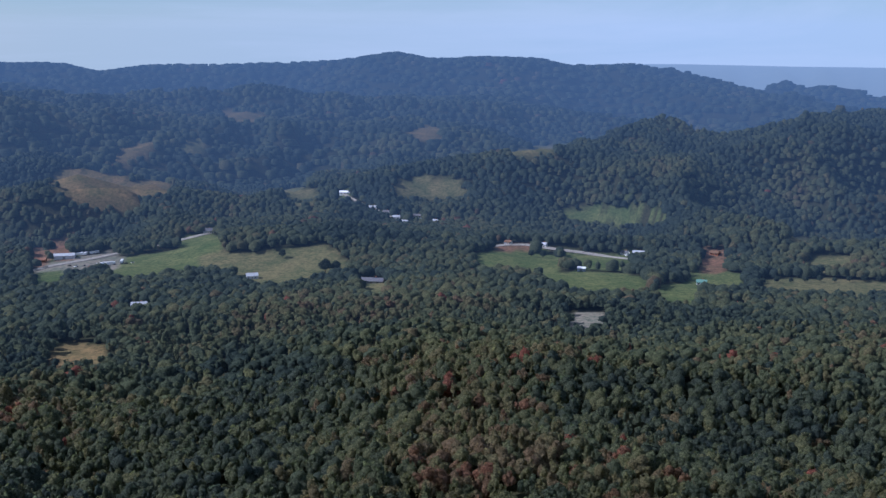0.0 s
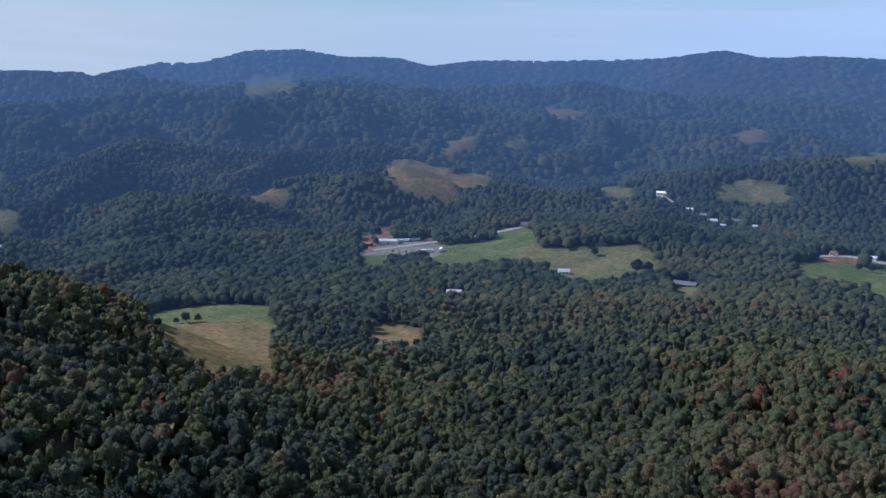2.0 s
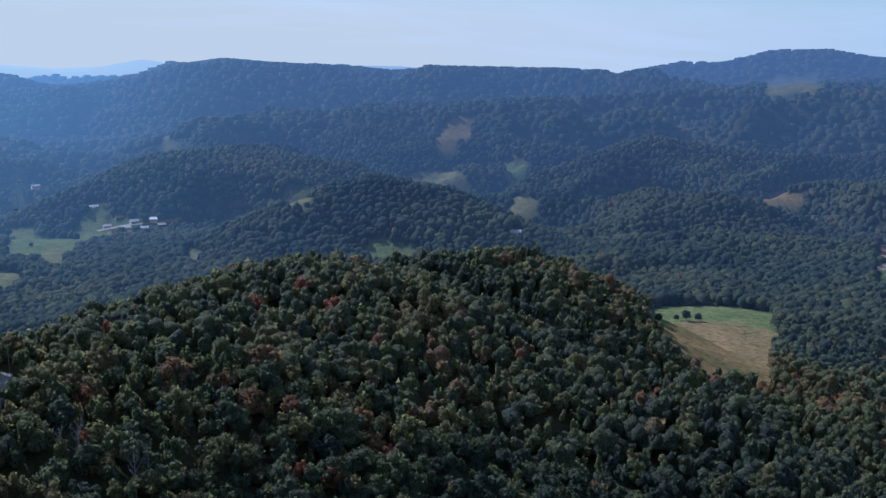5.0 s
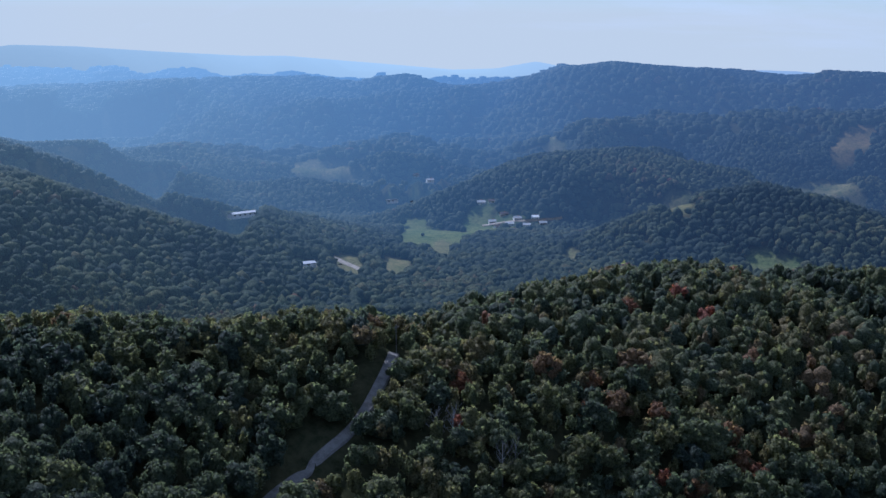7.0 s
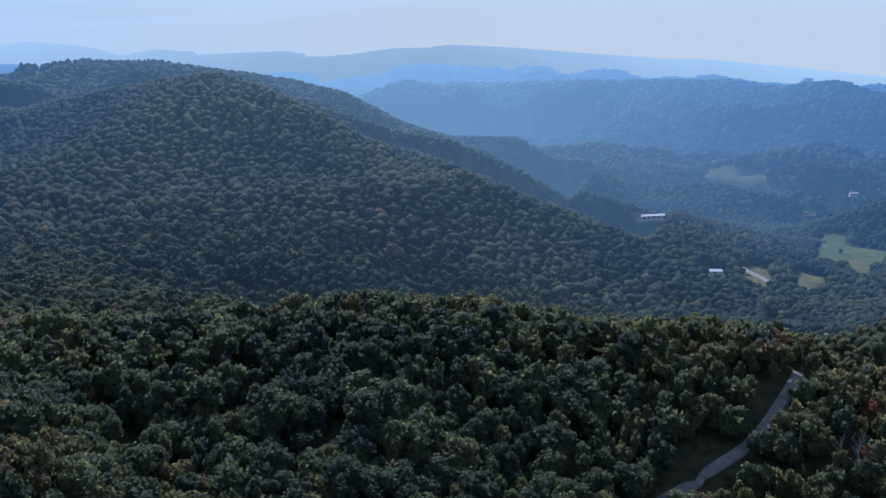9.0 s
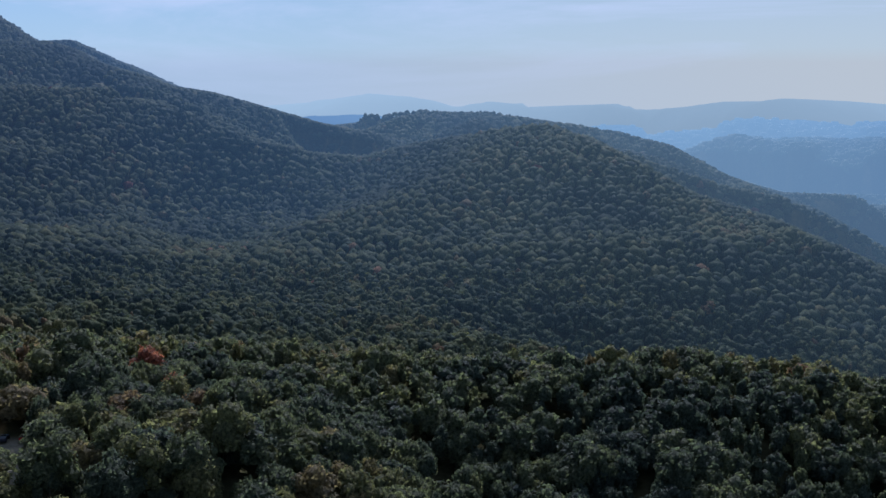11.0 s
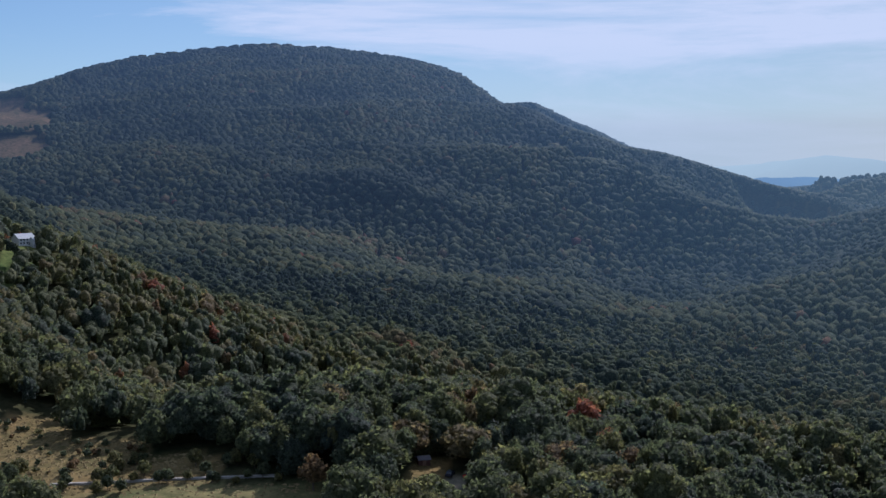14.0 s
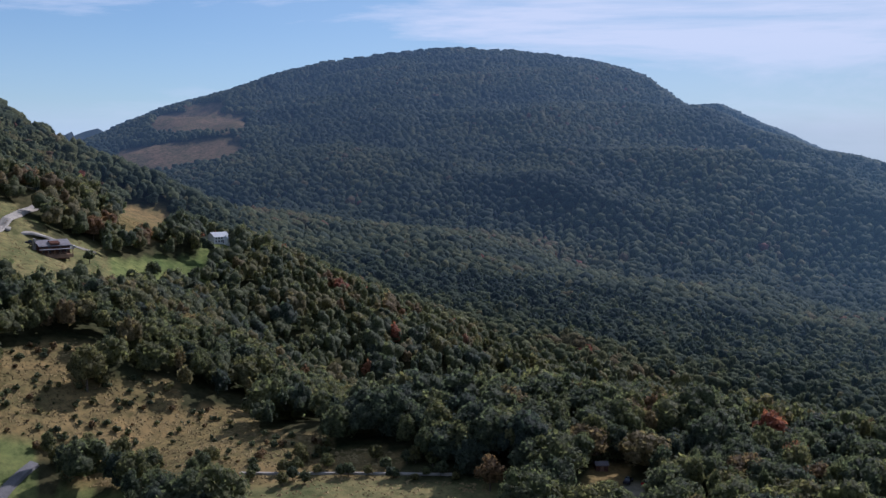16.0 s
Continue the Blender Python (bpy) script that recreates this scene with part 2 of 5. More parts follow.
LINES = []
for points, steep, soft, *reach in CRESTS:
    az, r, el = refine(points)
    LINES.append((list(zip(-np.sin(np.radians(az)) * r, np.cos(np.radians(az)) * r, EYE + r * np.tan(np.radians(el)) - CANOPY)), steep, soft, reach[0] if reach else 1e6))
az, r, z = refine(FARM)
LINES.append((list(zip(-np.sin(np.radians(az)) * r, np.cos(np.radians(az)) * r, z)), 0.10, 40, 48))


def skyline(points):
    az, r, el = refine(points)
    k = np.argsort(az)
    return az[k], r[k], el[k]


# the mountain, the rounded hill and what lies behind them: the land is cut to the eye's sight lines over their crests,
# to fit the skyline in view
BEHIND = [(121, 2400, 3.9), (118.5, 2900, 2.1), (117.0, 2900, 2.26), (116.2, 2900, 1.87), (115.0, 2900, 1.31), (113.6, 2900, 0.76), (112.2, 2900, 0.06), (110.7, 2900, -0.2), (108.5, 2900, -0.8), (105, 2900, -1.9), (100, 2900, -1.3), (94.5, 2900, -1.6), (90.4, 2900, -2.1),
          (87.4, 2900, -2.9), (84.7, 2900, -4.2), (82, 2900, -4.9), (76, 2900, -4.9)]
BROWS = [(skyline(CRESTS[4][0] + TAIL[1:]), 1000, 20), (skyline(CRESTS[8][0]), 1000, 100), (skyline(BEHIND), 2000, 400)]


# skyline of the far ranges seen from the eye, to which their land is cut
SKY_AZ = np.arange(-32, 84, 0.25)
SKY_EL = np.full(SKY_AZ.shape, -6.0)
for points, *_ in CRESTS:
    az, far, el = skyline(points)
    if far.min() > 2350:
        az, el = np.concatenate([[az[0] - 4], az, [az[-1] + 4]]), np.concatenate([[el[0] - 2.5], el, [el[-1] - 2.5]])
        SKY_EL = np.maximum(SKY_EL, np.interp(SKY_AZ, az, el, left=-6, right=-6))


# Level ground of the valley: bearing, distance, radius
LEVEL = [(12, 1230, 330), (18.5, 1270, 220), (-8, 1150, 280), (-17, 1130, 280), (2.5, 1480, 200), (61, 1480, 380), (67, 1280, 300), (72, 1600, 260), (28, 900, 240), (38.5, 1350, 220)]
# How far the side spurs of some crests stand out, and how far apart they are; the others follow their steepness
RIBS = {0: (38.0, 150.0), 1: (4.0, 150.0), 2: (6.0, 150.0), 3: (14.0, 170.0), 4: (40.0, 330.0), 6: (8.0, 150.0), 7: (8.0, 150.0), 8: (16.0, 260.0), 9: (10.0, 150.0), 10: (10.0, 150.0), 11: (6.0, 150.0), len(LINES) - 2: (0.0, 150.0), len(LINES) - 1: (0.0, 150.0)}


def height(x, y):
    """Height of the ground."""
    x, y = np.asarray(x, float), np.asarray(y, float)
    r = np.hypot(x, y)
    warp = fractal(x, y, 420.0, 3, 5)
    fine = fractal(x, y, 130.0, 3, 9)
    spurs = 0.38 - np.abs(fractal(x, y, 250.0, 2, 31))
    folds = 0.45 - np.abs(fractal(x, y, 620.0, 1, 77))
    gullies = 0.4 - np.abs(fractal(x, y, 150.0, 1, 47))
    wild = np.clip((r - 850) / 450, 0, 1) * np.clip((3300 - r) / 700, 0.06, 1)
    calm = np.ones(x.shape)
    for a, far, wide in LEVEL:
        calm = calm * (1 - 0.92 * np.exp(-(np.hypot(x + math.sin(radians(a)) * far, y - math.cos(radians(a)) * far) / wide) ** 4))
    wild = wild * calm
    land = 4.0 - 70.0 * np.clip((r - 950) / 1050, 0, 1) + 6.0 * fractal(x, y, 500.0, 2, 21) + 105.0 * wild * np.clip(spurs, -0.15, 1) + 40.0 * np.clip((r - 3600) / 1300, 0, 1)
    powers = np.exp(np.clip(land / 9.0, -50, 80))
    for k, (line, steep, soft, reach) in enumerate(LINES):
        d, top, along = crest_distance(x, y, line, steep)
        rough = np.clip(d / 160.0, 0, 1)
        fall = steep * (np.sqrt(d * d + soft * soft) - soft) + 0.55 * np.maximum(0, d - reach)
        amid = rough * np.clip((top - fall + 95) / 70.0, 0.15, 1) * min(1.0, 0.45 + steep) * {3: 0.3, 4: 0.3, 6: 0.3, 7: 0.3, 8: 0.25}.get(k, 1.0)
        h = top - fall * (1 + {4: 0.12, 8: 0.05}.get(k, 0.26) * warp * rough) + amid * (9.0 * fine + (115.0 * spurs + 34.0 * gullies) * wild + 150.0 * folds * np.clip((r - 2600) / 600, 0, 1) * np.clip((4350 - r) / 350, 0, 1))
        size, width = RIBS.get(k, (88.0 * min(1.0, steep / 0.45), 190.0))
        h = h + size * ribs(along, d, width, 100 + k) * np.clip((d - 15) / 170.0, 0, 1) * np.clip((top - fall + 100) / 70.0, 0.1, 1) * calm
        if k in (1, 2):
            h = h + 13.0 * fractal(x, y, 170.0, 2, 83) * np.clip((r - 300) / 200, 0, 1)
        powers = powers + np.exp(np.clip(h / 9.0, -50, 80))
    z = 9.0 * np.log(powers)
    bearing = np.degrees(np.arctan2(-x, y))
    # cut the land to sight lines from the eye, so the skylines fit the view
    for (az, far, el), inner, beyond in BROWS:
        brow = EYE + r * np.tan(np.radians(np.interp(bearing, az, el))) - CANOPY
        past_end = np.maximum(0, np.maximum(az[0] - bearing, bearing - az[-1]))
        brow = brow + r * 0.02 * past_end ** 1.5
        within = (past_end < 6) & (r > inner) & (r < np.interp(bearing, az, far) + beyond + (700 * np.clip((bearing - 118.5) / 2.5, 0, 1) if beyond == 20 else 0))
        z = np.where(within, np.minimum(z, brow), z)
    sky_brow = EYE + r * np.tan(np.radians(np.interp(bearing, SKY_AZ, SKY_EL))) - CANOPY
    return np.where((r > 2400) & (bearing > -32) & (bearing < 76), np.minimum(z, sky_brow), z)


GRID_AZ, GRID_R = np.arange(-32, 175, 0.3), np.geomspace(15, 4950, 470)
aa, rr = np.meshgrid(np.radians(GRID_AZ), GRID_R, indexing="ij")
GRID = height(-np.sin(aa) * rr, np.cos(aa) * rr)


def lie(x, y):
    """Height of the ground, read from the grid."""
    x, y = np.asarray(x, float), np.asarray(y, float)
    az = np.degrees(np.arctan2(-x, y))
    az = np.where(az < -100, az + 360, az)
    u = np.clip((az - GRID_AZ[0]) / 0.3, 0, len(GRID_AZ) - 1.001)
    v = np.clip(np.log(np.maximum(np.hypot(x, y), 15.0) / 15.0) / math.log(4950 / 15.0) * (len(GRID_R) - 1), 0, len(GRID_R) - 1.001)
    i, j = u.astype(int), v.astype(int)
    u, v = u - i, v - j
    return (GRID[i, j] * (1 - u) + GRID[i + 1, j] * u) * (1 - v) + (GRID[i, j + 1] * (1 - u) + GRID[i + 1, j + 1] * u) * v


def ground(x, y):
    return float(lie(x, y))


# Open ground: bearing, angle, half width and half height as seen from the eye, nearest and farthest distance, kind, and how it leans
GRASS, HAY, HEATH, EARTH, GRAVEL, BRACKEN = range(1, 7)
FIELDS = [
    (8.1, -11.67, 2.85, 0.89, 850, 2200, HAY, -0.07), (14.0, -11.34, 3.35, 0.52, 850, 2200, GRASS, -0.09), (12.3, -10.47, 1.20, 0.31, 850, 2200, GRASS), (18.2, -11.12, 2.10, 0.32, 850, 2200, GRAVEL, -0.12), (19.8, -11.75, 0.75, 0.26, 850, 2200, GRASS), (20.2, -10.58, 0.40, 0.27, 850, 2200, EARTH), (19.1, -10.43, 0.50, 0.23, 850, 2200, EARTH), (17.3, -7.55, 2.00, 0.75, 1100, 3200, HEATH, 0.15),
    (14.7, -7.61, 0.95, 0.28, 1100, 3200, HEATH), (15.5, -5.93, 1.05, 0.30, 1500, 3600, HEATH, -0.28), (12.5, -5.71, 0.55, 0.33, 1500, 3600, HAY), (7.3, -8.22, 0.95, 0.26, 1100, 3200, HAY), (0.7, -8.03, 2.10, 0.53, 1100, 3200, HAY), (10.0, -4.24, 1.05, 0.18, 1500, 3600, HEATH), (18.7, -15.46, 1.25, 0.37, 560, 1300, HEATH), (0.8, -5.29, 0.75, 0.29, 1500, 3600, HEATH),
    (3.6, -12.98, 0.70, 0.33, 850, 2200, HAY), (-8.5, -9.34, 3.05, 0.39, 850, 2200, GRASS), (-3.8, -10.99, 1.10, 0.17, 850, 2200, EARTH), (-3.9, -11.69, 2.20, 0.39, 850, 2200, GRASS), (-8.0, -11.53, 1.90, 0.20, 850, 2200, GRASS, 0.05), (-7.9, -12.71, 2.60, 0.40, 850, 2200, GRASS), (-12.2, -13.18, 1.05, 0.41, 560, 1300, GRASS), (-14.1, -12.39, 1.50, 0.35, 850, 2200, GRASS),
    (-19.2, -12.43, 3.45, 0.28, 850, 2200, HAY, -0.04), (-19.3, -11.20, 1.25, 0.21, 850, 2200, HAY), (-7.5, -14.56, 1.10, 0.24, 560, 1300, GRAVEL), (-4.7, -6.12, 1.20, 0.18, 1500, 3600, HAY, -0.10), (-17.9, -10.27, 0.60, 0.13, 850, 2200, HAY), (-13.8, -11.36, 0.65, 0.36, 850, 2200, EARTH), (41.2, -4.96, 0.60, 0.60, 1500, 3600, HEATH), (41.9, -5.89, 0.65, 0.69, 1500, 3600, HEATH),
    (38.3, -7.09, 0.65, 0.49, 1100, 3200, GRASS), (42.6, -7.51, 1.25, 0.27, 1100, 3200, HAY), (24.9, -2.77, 1.40, 0.38, 1500, 3600, HAY), (25.0, -8.27, 0.95, 0.26, 1100, 3200, HEATH), (28.3, -14.31, 3.10, 0.47, 560, 1300, GRASS), (28.1, -15.36, 2.85, 0.75, 560, 1300, HEATH), (27.1, -16.38, 1.95, 0.60, 560, 1300, HEATH), (18.6, -15.46, 1.40, 0.33, 560, 1300, HEATH),
    (37.9, -8.97, 0.90, 0.59, 1100, 3200, HAY), (44.9, -11.26, 1.40, 0.41, 850, 2200, GRASS), (61.9, -10.25, 1.95, 0.39, 850, 2200, GRASS), (59.6, -9.41, 1.20, 0.46, 850, 2200, GRASS), (63.0, -9.49, 0.75, 0.25, 850, 2200, GRASS), (61.6, -10.81, 0.55, 0.32, 850, 2200, HAY), (64.0, -11.67, 0.85, 0.36, 850, 2200, HAY), (67.3, -6.79, 2.05, 0.37, 1100, 3200, HAY, 0.10),
    (65.7, -13.85, 0.30, 0.25, 560, 1300, GRASS), (54.9, -11.07, 0.45, 0.23, 850, 2200, HAY), (55.7, -5.51, 0.50, 0.33, 1500, 3600, HAY), (68.5, -11.52, 0.35, 0.14, 850, 2200, GRAVEL), (66.5, -11.52, 0.75, 0.37, 850, 2200, HAY), (49.6, -8.23, 0.70, 0.45, 1100, 3200, HAY), (45.5, -10.93, 0.60, 0.35, 850, 2200, GRASS), (43.8, -11.16, 0.55, 0.19, 850, 2200, GRASS, 0.35),
    (42.2, -7.35, 1.25, 0.21, 1100, 3200, HAY), (41.1, -8.01, 0.45, 0.17, 1100, 3200, HAY), (143.9, -0.50, 3.05, 0.52, 1500, 3600, BRACKEN, -0.17), (142.8, 1.06, 2.30, 0.40, 1500, 3600, BRACKEN, -0.05), (142.5, 1.80, 0.95, 0.16, 1500, 3600, BRACKEN, -0.13),
    (11.0, -11.35, 1.7, 0.42, 850, 2200, HAY), (145.4, -6.05, 3.1, 0.36, 400, 660, GRASS), (149.8, -5.5, 2.4, 0.75, 400, 640, HAY), (151.6, -4.6, 1.6, 0.8, 450, 800, HAY), (152.6, -3.3, 1.3, 0.6, 480, 900, HAY), (145.6, -3.6, 1.5, 0.45, 480, 900, HEATH),
    (150.4, -11.1, 2.7, 1.5, 260, 450, HEATH), (146.7, -13.0, 2.7, 1.3, 240, 420, HEATH), (142.8, -14.2, 2.7, 1.0, 220, 400, HEATH), (138.8, -15.3, 2.6, 0.75, 220, 380, HEATH), (135.3, -15.9, 2.6, 0.5, 200, 380, HEATH),
    (152.4, -14.7, 1.3, 0.8, 200, 340, GRASS), (133.5, -17.6, 8.0, 0.7, 160, 330, HAY), (150.0, -17.4, 3.0, 0.5, 160, 330, GRASS), (121.9, -16.0, 1.3, 0.12, 200, 420, HEATH), (120.3, -16.8, 0.95, 0.14, 180, 420, GRAVEL),
]


SITES, WAYS = [], []


def cover(x, y, z):
    """Kind of open ground at a place (0: wooded)."""
    r = np.hypot(x, y)
    az, el = np.degrees(np.arctan2(-x, y)), np.degrees(np.arctan2(z - EYE, r))
    kind = np.zeros(x.shape, int)
    wob = 0.45 * fractal(x, y, 85.0, 3, 40)
    for a, e, w, h, lo, hi, k, *lean in FIELDS:
        below = el - e - (lean[0] * (az - a) if lean else 0.0)
        below = np.where(below < 0, np.minimum(0, below + np.degrees(np.where(r < 400, 13.0, 10.0) / r)), below)
        inside = (np.abs((az - a) / w) ** 2.6 + np.abs(below / h) ** 2.6 < 1 + wob) & (r > lo) & (r < hi * 1.3)
        kind = np.where(inside, k, kind)
    for sx, sy, wide in SITES:
        sr = math.hypot(sx, sy)
        along, across = ((x - sx) * sx + (y - sy) * sy) / sr, np.abs((x - sx) * sy - (y - sy) * sx) / sr
        kind = np.where((across < wide + 3) & (along < wide + 4) & (along > -wide - 22) & (kind == 0), GRASS, kind)
    return kind


def beside(x, y, line, width):
    """Whether a place lies on a way, or so close before it that trees there would hide it from the eye."""
    r = np.hypot(x, y)
    on = np.zeros(x.shape, bool)
    for push in (0.0, 3.5, 7.0):
        px, py = x * (1 + push / r), y * (1 + push / r)
        best = np.full(x.shape, 1e9)
        for (x0, y0, *_), (x1, y1, *_) in zip(line, line[1:]):
            dx, dy = x1 - x0, y1 - y0
            s = np.clip(((px - x0) * dx + (py - y0) * dy) / (dx * dx + dy * dy + 1e-9), 0, 1)
            best = np.minimum(best, np.hypot(px - x0 - s * dx, py - y0 - s * dy))
        on |= best < width
    return on


def spot(az, el, lo=150.0, hi=4900.0):
    """First place where the ray from the eye at that bearing and angle meets the ground."""
    r = np.linspace(lo, hi, 1600)
    x, y = -np.sin(radians(az)) * r, np.cos(radians(az)) * r
    below = np.nonzero(lie(x, y) >= EYE + r * math.tan(radians(el)))[0]
    k = below[0] if len(below) else len(r) - 1
    return float(x[k]), float(y[k]), ground(x[k], y[k])


# Buildings: kind, bearing, angle, length, depth, height of the eaves, rise of the roof, turn, wall, roof
BUILDINGS = [
    ("shed", 19.0, -10.95, 24, 12, 4.6, 1.8, 20, "white", "tin"), ("shed", 20.2, -11.05, 16, 9, 3.5, 1.6, 10, "rust", "rust"), ("house", 12.0, -10.10, 11, 8, 4.5, 2.6, 30, "white", "slate"), ("house", 11.0, -10.20, 13, 8, 3.2, 2.2, 0, "brick", "brown"),
    ("house", 9.9, -12.45, 12, 8, 3.4, 2.4, 40, "white", "tin"), ("house", 15.6, -13.60, 14, 9, 3.4, 2.6, 20, "grey", "tin"), ("house", 3.7, -12.85, 24, 10, 3.0, 2.4, 5, "grey", "slate"), ("shed", -7.2, -12.25, 8, 6, 3.2, 1.4, 15, "white", "white"),
    ("house", -5.2, -11.04, 9, 7, 3.0, 2.0, 0, "white", "tin"), ("house", -10.1, -11.42, 14, 9, 3.6, 2.4, 25, "white", "tin"), ("house", -9.4, -11.40, 9, 7, 3.0, 2.0, -15, "white", "slate"), ("house", -12.2, -12.12, 11, 8, 3.2, 2.2, 10, "white", "slate"),
    ("house", -13.3, -12.75, 10, 8, 3.0, 2.2, 30, "white", "green"), ("house", -15.0, -13.82, 13, 9, 3.2, 2.6, -20, "grey", "slate"), ("house", -3.4, -10.95, 8, 7, 3.0, 2.0, 0, "white", "brown"), ("house", -13.9, -11.25, 10, 8, 3.0, 2.0, 0, "brick", "brown"),
    ("house", 3.6, -9.10, 12, 8, 3.4, 2.4, 20, "white", "tin"), ("house", 2.9, -9.35, 11, 8, 3.4, 2.4, -10, "white", "slate"), ("house", 2.4, -9.62, 10, 8, 3.2, 2.2, 30, "white", "tin"), ("house", 2.0, -9.85, 12, 8, 3.2, 2.2, 0, "grey", "tin"),
    ("house", 1.3, -9.60, 14, 9, 3.4, 2.4, 15, "white", "slate"), ("house", 0.4, -9.82, 10, 8, 3.2, 2.2, -25, "white", "tin"), ("house", 5.0, -8.30, 18, 10, 4.0, 2.0, 10, "white", "white"), ("house", 4.2, -9.00, 10, 8, 3.0, 2.2, 45, "white", "tin"),
    ("hall", 71.8, -8.95, 40, 16, 4.5, 1.0, 80, "white", "tin"), ("hall", 62.8, -8.52, 34, 15, 4.5, 1.2, 60, "white", "slate"), ("hall", 64.2, -8.42, 22, 12, 4.0, 1.0, 70, "white", "tin"), ("hall", 68.7, -11.55, 20, 12, 4.0, 1.0, 60, "white", "tin"),
    ("house", 58.1, -9.70, 13, 9, 3.5, 2.4, 40, "white", "tin"), ("house", 58.7, -9.82, 12, 8, 3.4, 2.2, 80, "white", "slate"), ("house", 57.7, -9.40, 12, 8, 3.4, 2.4, 60, "white", "tin"), ("house", 57.2, -9.74, 11, 8, 3.4, 2.2, 20, "white", "tin"),
    ("house", 58.4, -9.15, 13, 9, 3.6, 2.4, 70, "grey", "slate"), ("house", 56.8, -9.30, 12, 9, 3.6, 2.4, 50, "white", "white"), ("house", 59.6, -8.58, 14, 9, 3.6, 2.2, 60, "white", "tin"), ("house", 59.0, -8.53, 11, 8, 3.4, 2.2, 30, "white", "slate"),
    ("house", 62.2, -7.45, 14, 9, 3.6, 2.2, 60, "white", "tin"), ("house", 62.9, -7.15, 12, 8, 3.6, 2.2, 40, "white", "tin"), ("house", 57.9, -10.02, 12, 8, 3.4, 2.4, 10, "white", "slate"), ("house", 59.0, -9.58, 11, 8, 3.4, 2.2, 55, "white", "tin"),
    ("house", 56.4, -9.60, 12, 8, 3.4, 2.4, 70, "grey", "tin"), ("house", 38.3, -10.40, 14, 9, 3.4, 2.4, 30, "white", "tin"), ("house", 39.7, -8.66, 12, 8, 3.4, 2.4, 60, "white", "slate"), ("house", 38.9, -9.66, 11, 8, 3.2, 2.2, 20, "grey", "tin"),
]
# Ways: bearing and angle along the way, width, surface
ROADS = [
    ("gravel_road", [(72.7, -24.4), (70.7, -23.03), (68.65, -21.92), (66.9, -20.61), (65.6, -19.25), (64.97, -18.0), (64.41, -17.02), (64.19, -16.3)], 3.7, "gravel"),
    ("farm_track", [(153.2, -4.6), (152.3, -4.2), (151.8, -3.8), (151.2, -3.4), (150.4, -3.1), (149.5, -2.95), (149.0, -2.5)], 4.0, "pale"),
    ("farm_track", [(152.0, -4.3), (151.0, -4.6), (150.2, -4.75), (149.2, -5.1), (147.8, -5.5)], 3.0, "pale"),
    ("driveway", [(153.2, -17.8), (152.5, -16.7), (152.0, -16.0), (151.3, -15.6), (150.6, -15.5)], 2.6, "asphalt"),
    ("farm_track", [(141.0, -16.6), (138.0, -16.75), (134.0, -16.7), (129.6, -16.8)], 0.9, "pale"),
    ("valley_road", [(21.3, -11.56), (19.4, -11.25), (17.5, -11.05), (15.6, -10.75), (13.9, -10.48), (11.7, -10.07), (10.3, -9.93)], 8.0, "pale"),
    ("valley_road", [(5.3, -8.25), (4.4, -8.75), (3.5, -9.15), (2.5, -9.66), (1.4, -9.91), (0.1, -9.87)], 4.5, "pale"),
    ("valley_road", [(-2.5, -11.08), (-4.3, -10.96), (-5.2, -11.15), (-7.5, -11.40), (-9.2, -11.59), (-10.4, -11.68)], 7.0, "pale"),
    ("valley_road", [(67.8, -10.95), (67.0, -11.42), (66.1, -11.82), (65.1, -12.27)], 9.0, "pale"),
    ("valley_road", [(59.5, -9.75), (58.2, -9.55), (56.9, -9.5), (55.4, -9.35)], 7.0, "pale"),
]
FARMHOUSE, WHITE_HOUSE = spot(149.97, -5.5), spot(142.0, -5.0)
for name, points, width, surface in ROADS:
    az, el = (np.array(c, float) for c in zip(*points))
    k = np.linspace(0, len(az) - 1, 6 * (len(az) - 1) + 1)
    line = [spot(a, e) for a, e in zip(np.interp(k, np.arange(len(az)), az), np.interp(k, np.arange(len(az)), el))]
    kept = [line[0]]
    for p in line[1:]:
        if math.dist(p[:2], kept[-1][:2]) > 5.0:
            kept.append(p)
    WAYS.append((kept, width))
for kind, az, el, length, *_ in BUILDINGS:
    x, y, z = spot(az, el)
    SITES.append((x, y, length * 0.5))
SITES += [(FARMHOUSE[0], FARMHOUSE[1], 11.0), (WHITE_HOUSE[0], WHITE_HOUSE[1], 7.0)]

# ---- materials ----
def material(name):
    m = bpy.data.materials.new(name)
    m.use_nodes = True
    t = m.node_tree
    return m, t, t.nodes["Principled BSDF"]


LEAF = [(0.0, (0.038, 0.052, 0.043)), (0.2, (0.056, 0.071, 0.048)), (0.4, (0.081, 0.094, 0.051)), (0.55, (0.103, 0.107, 0.051)), (0.68, (0.117, 0.105, 0.054)), (0.8, (0.122, 0.093, 0.055)), (0.92, (0.142, 0.086, 0.050)), (0.98, (0.162, 0.066, 0.044))]


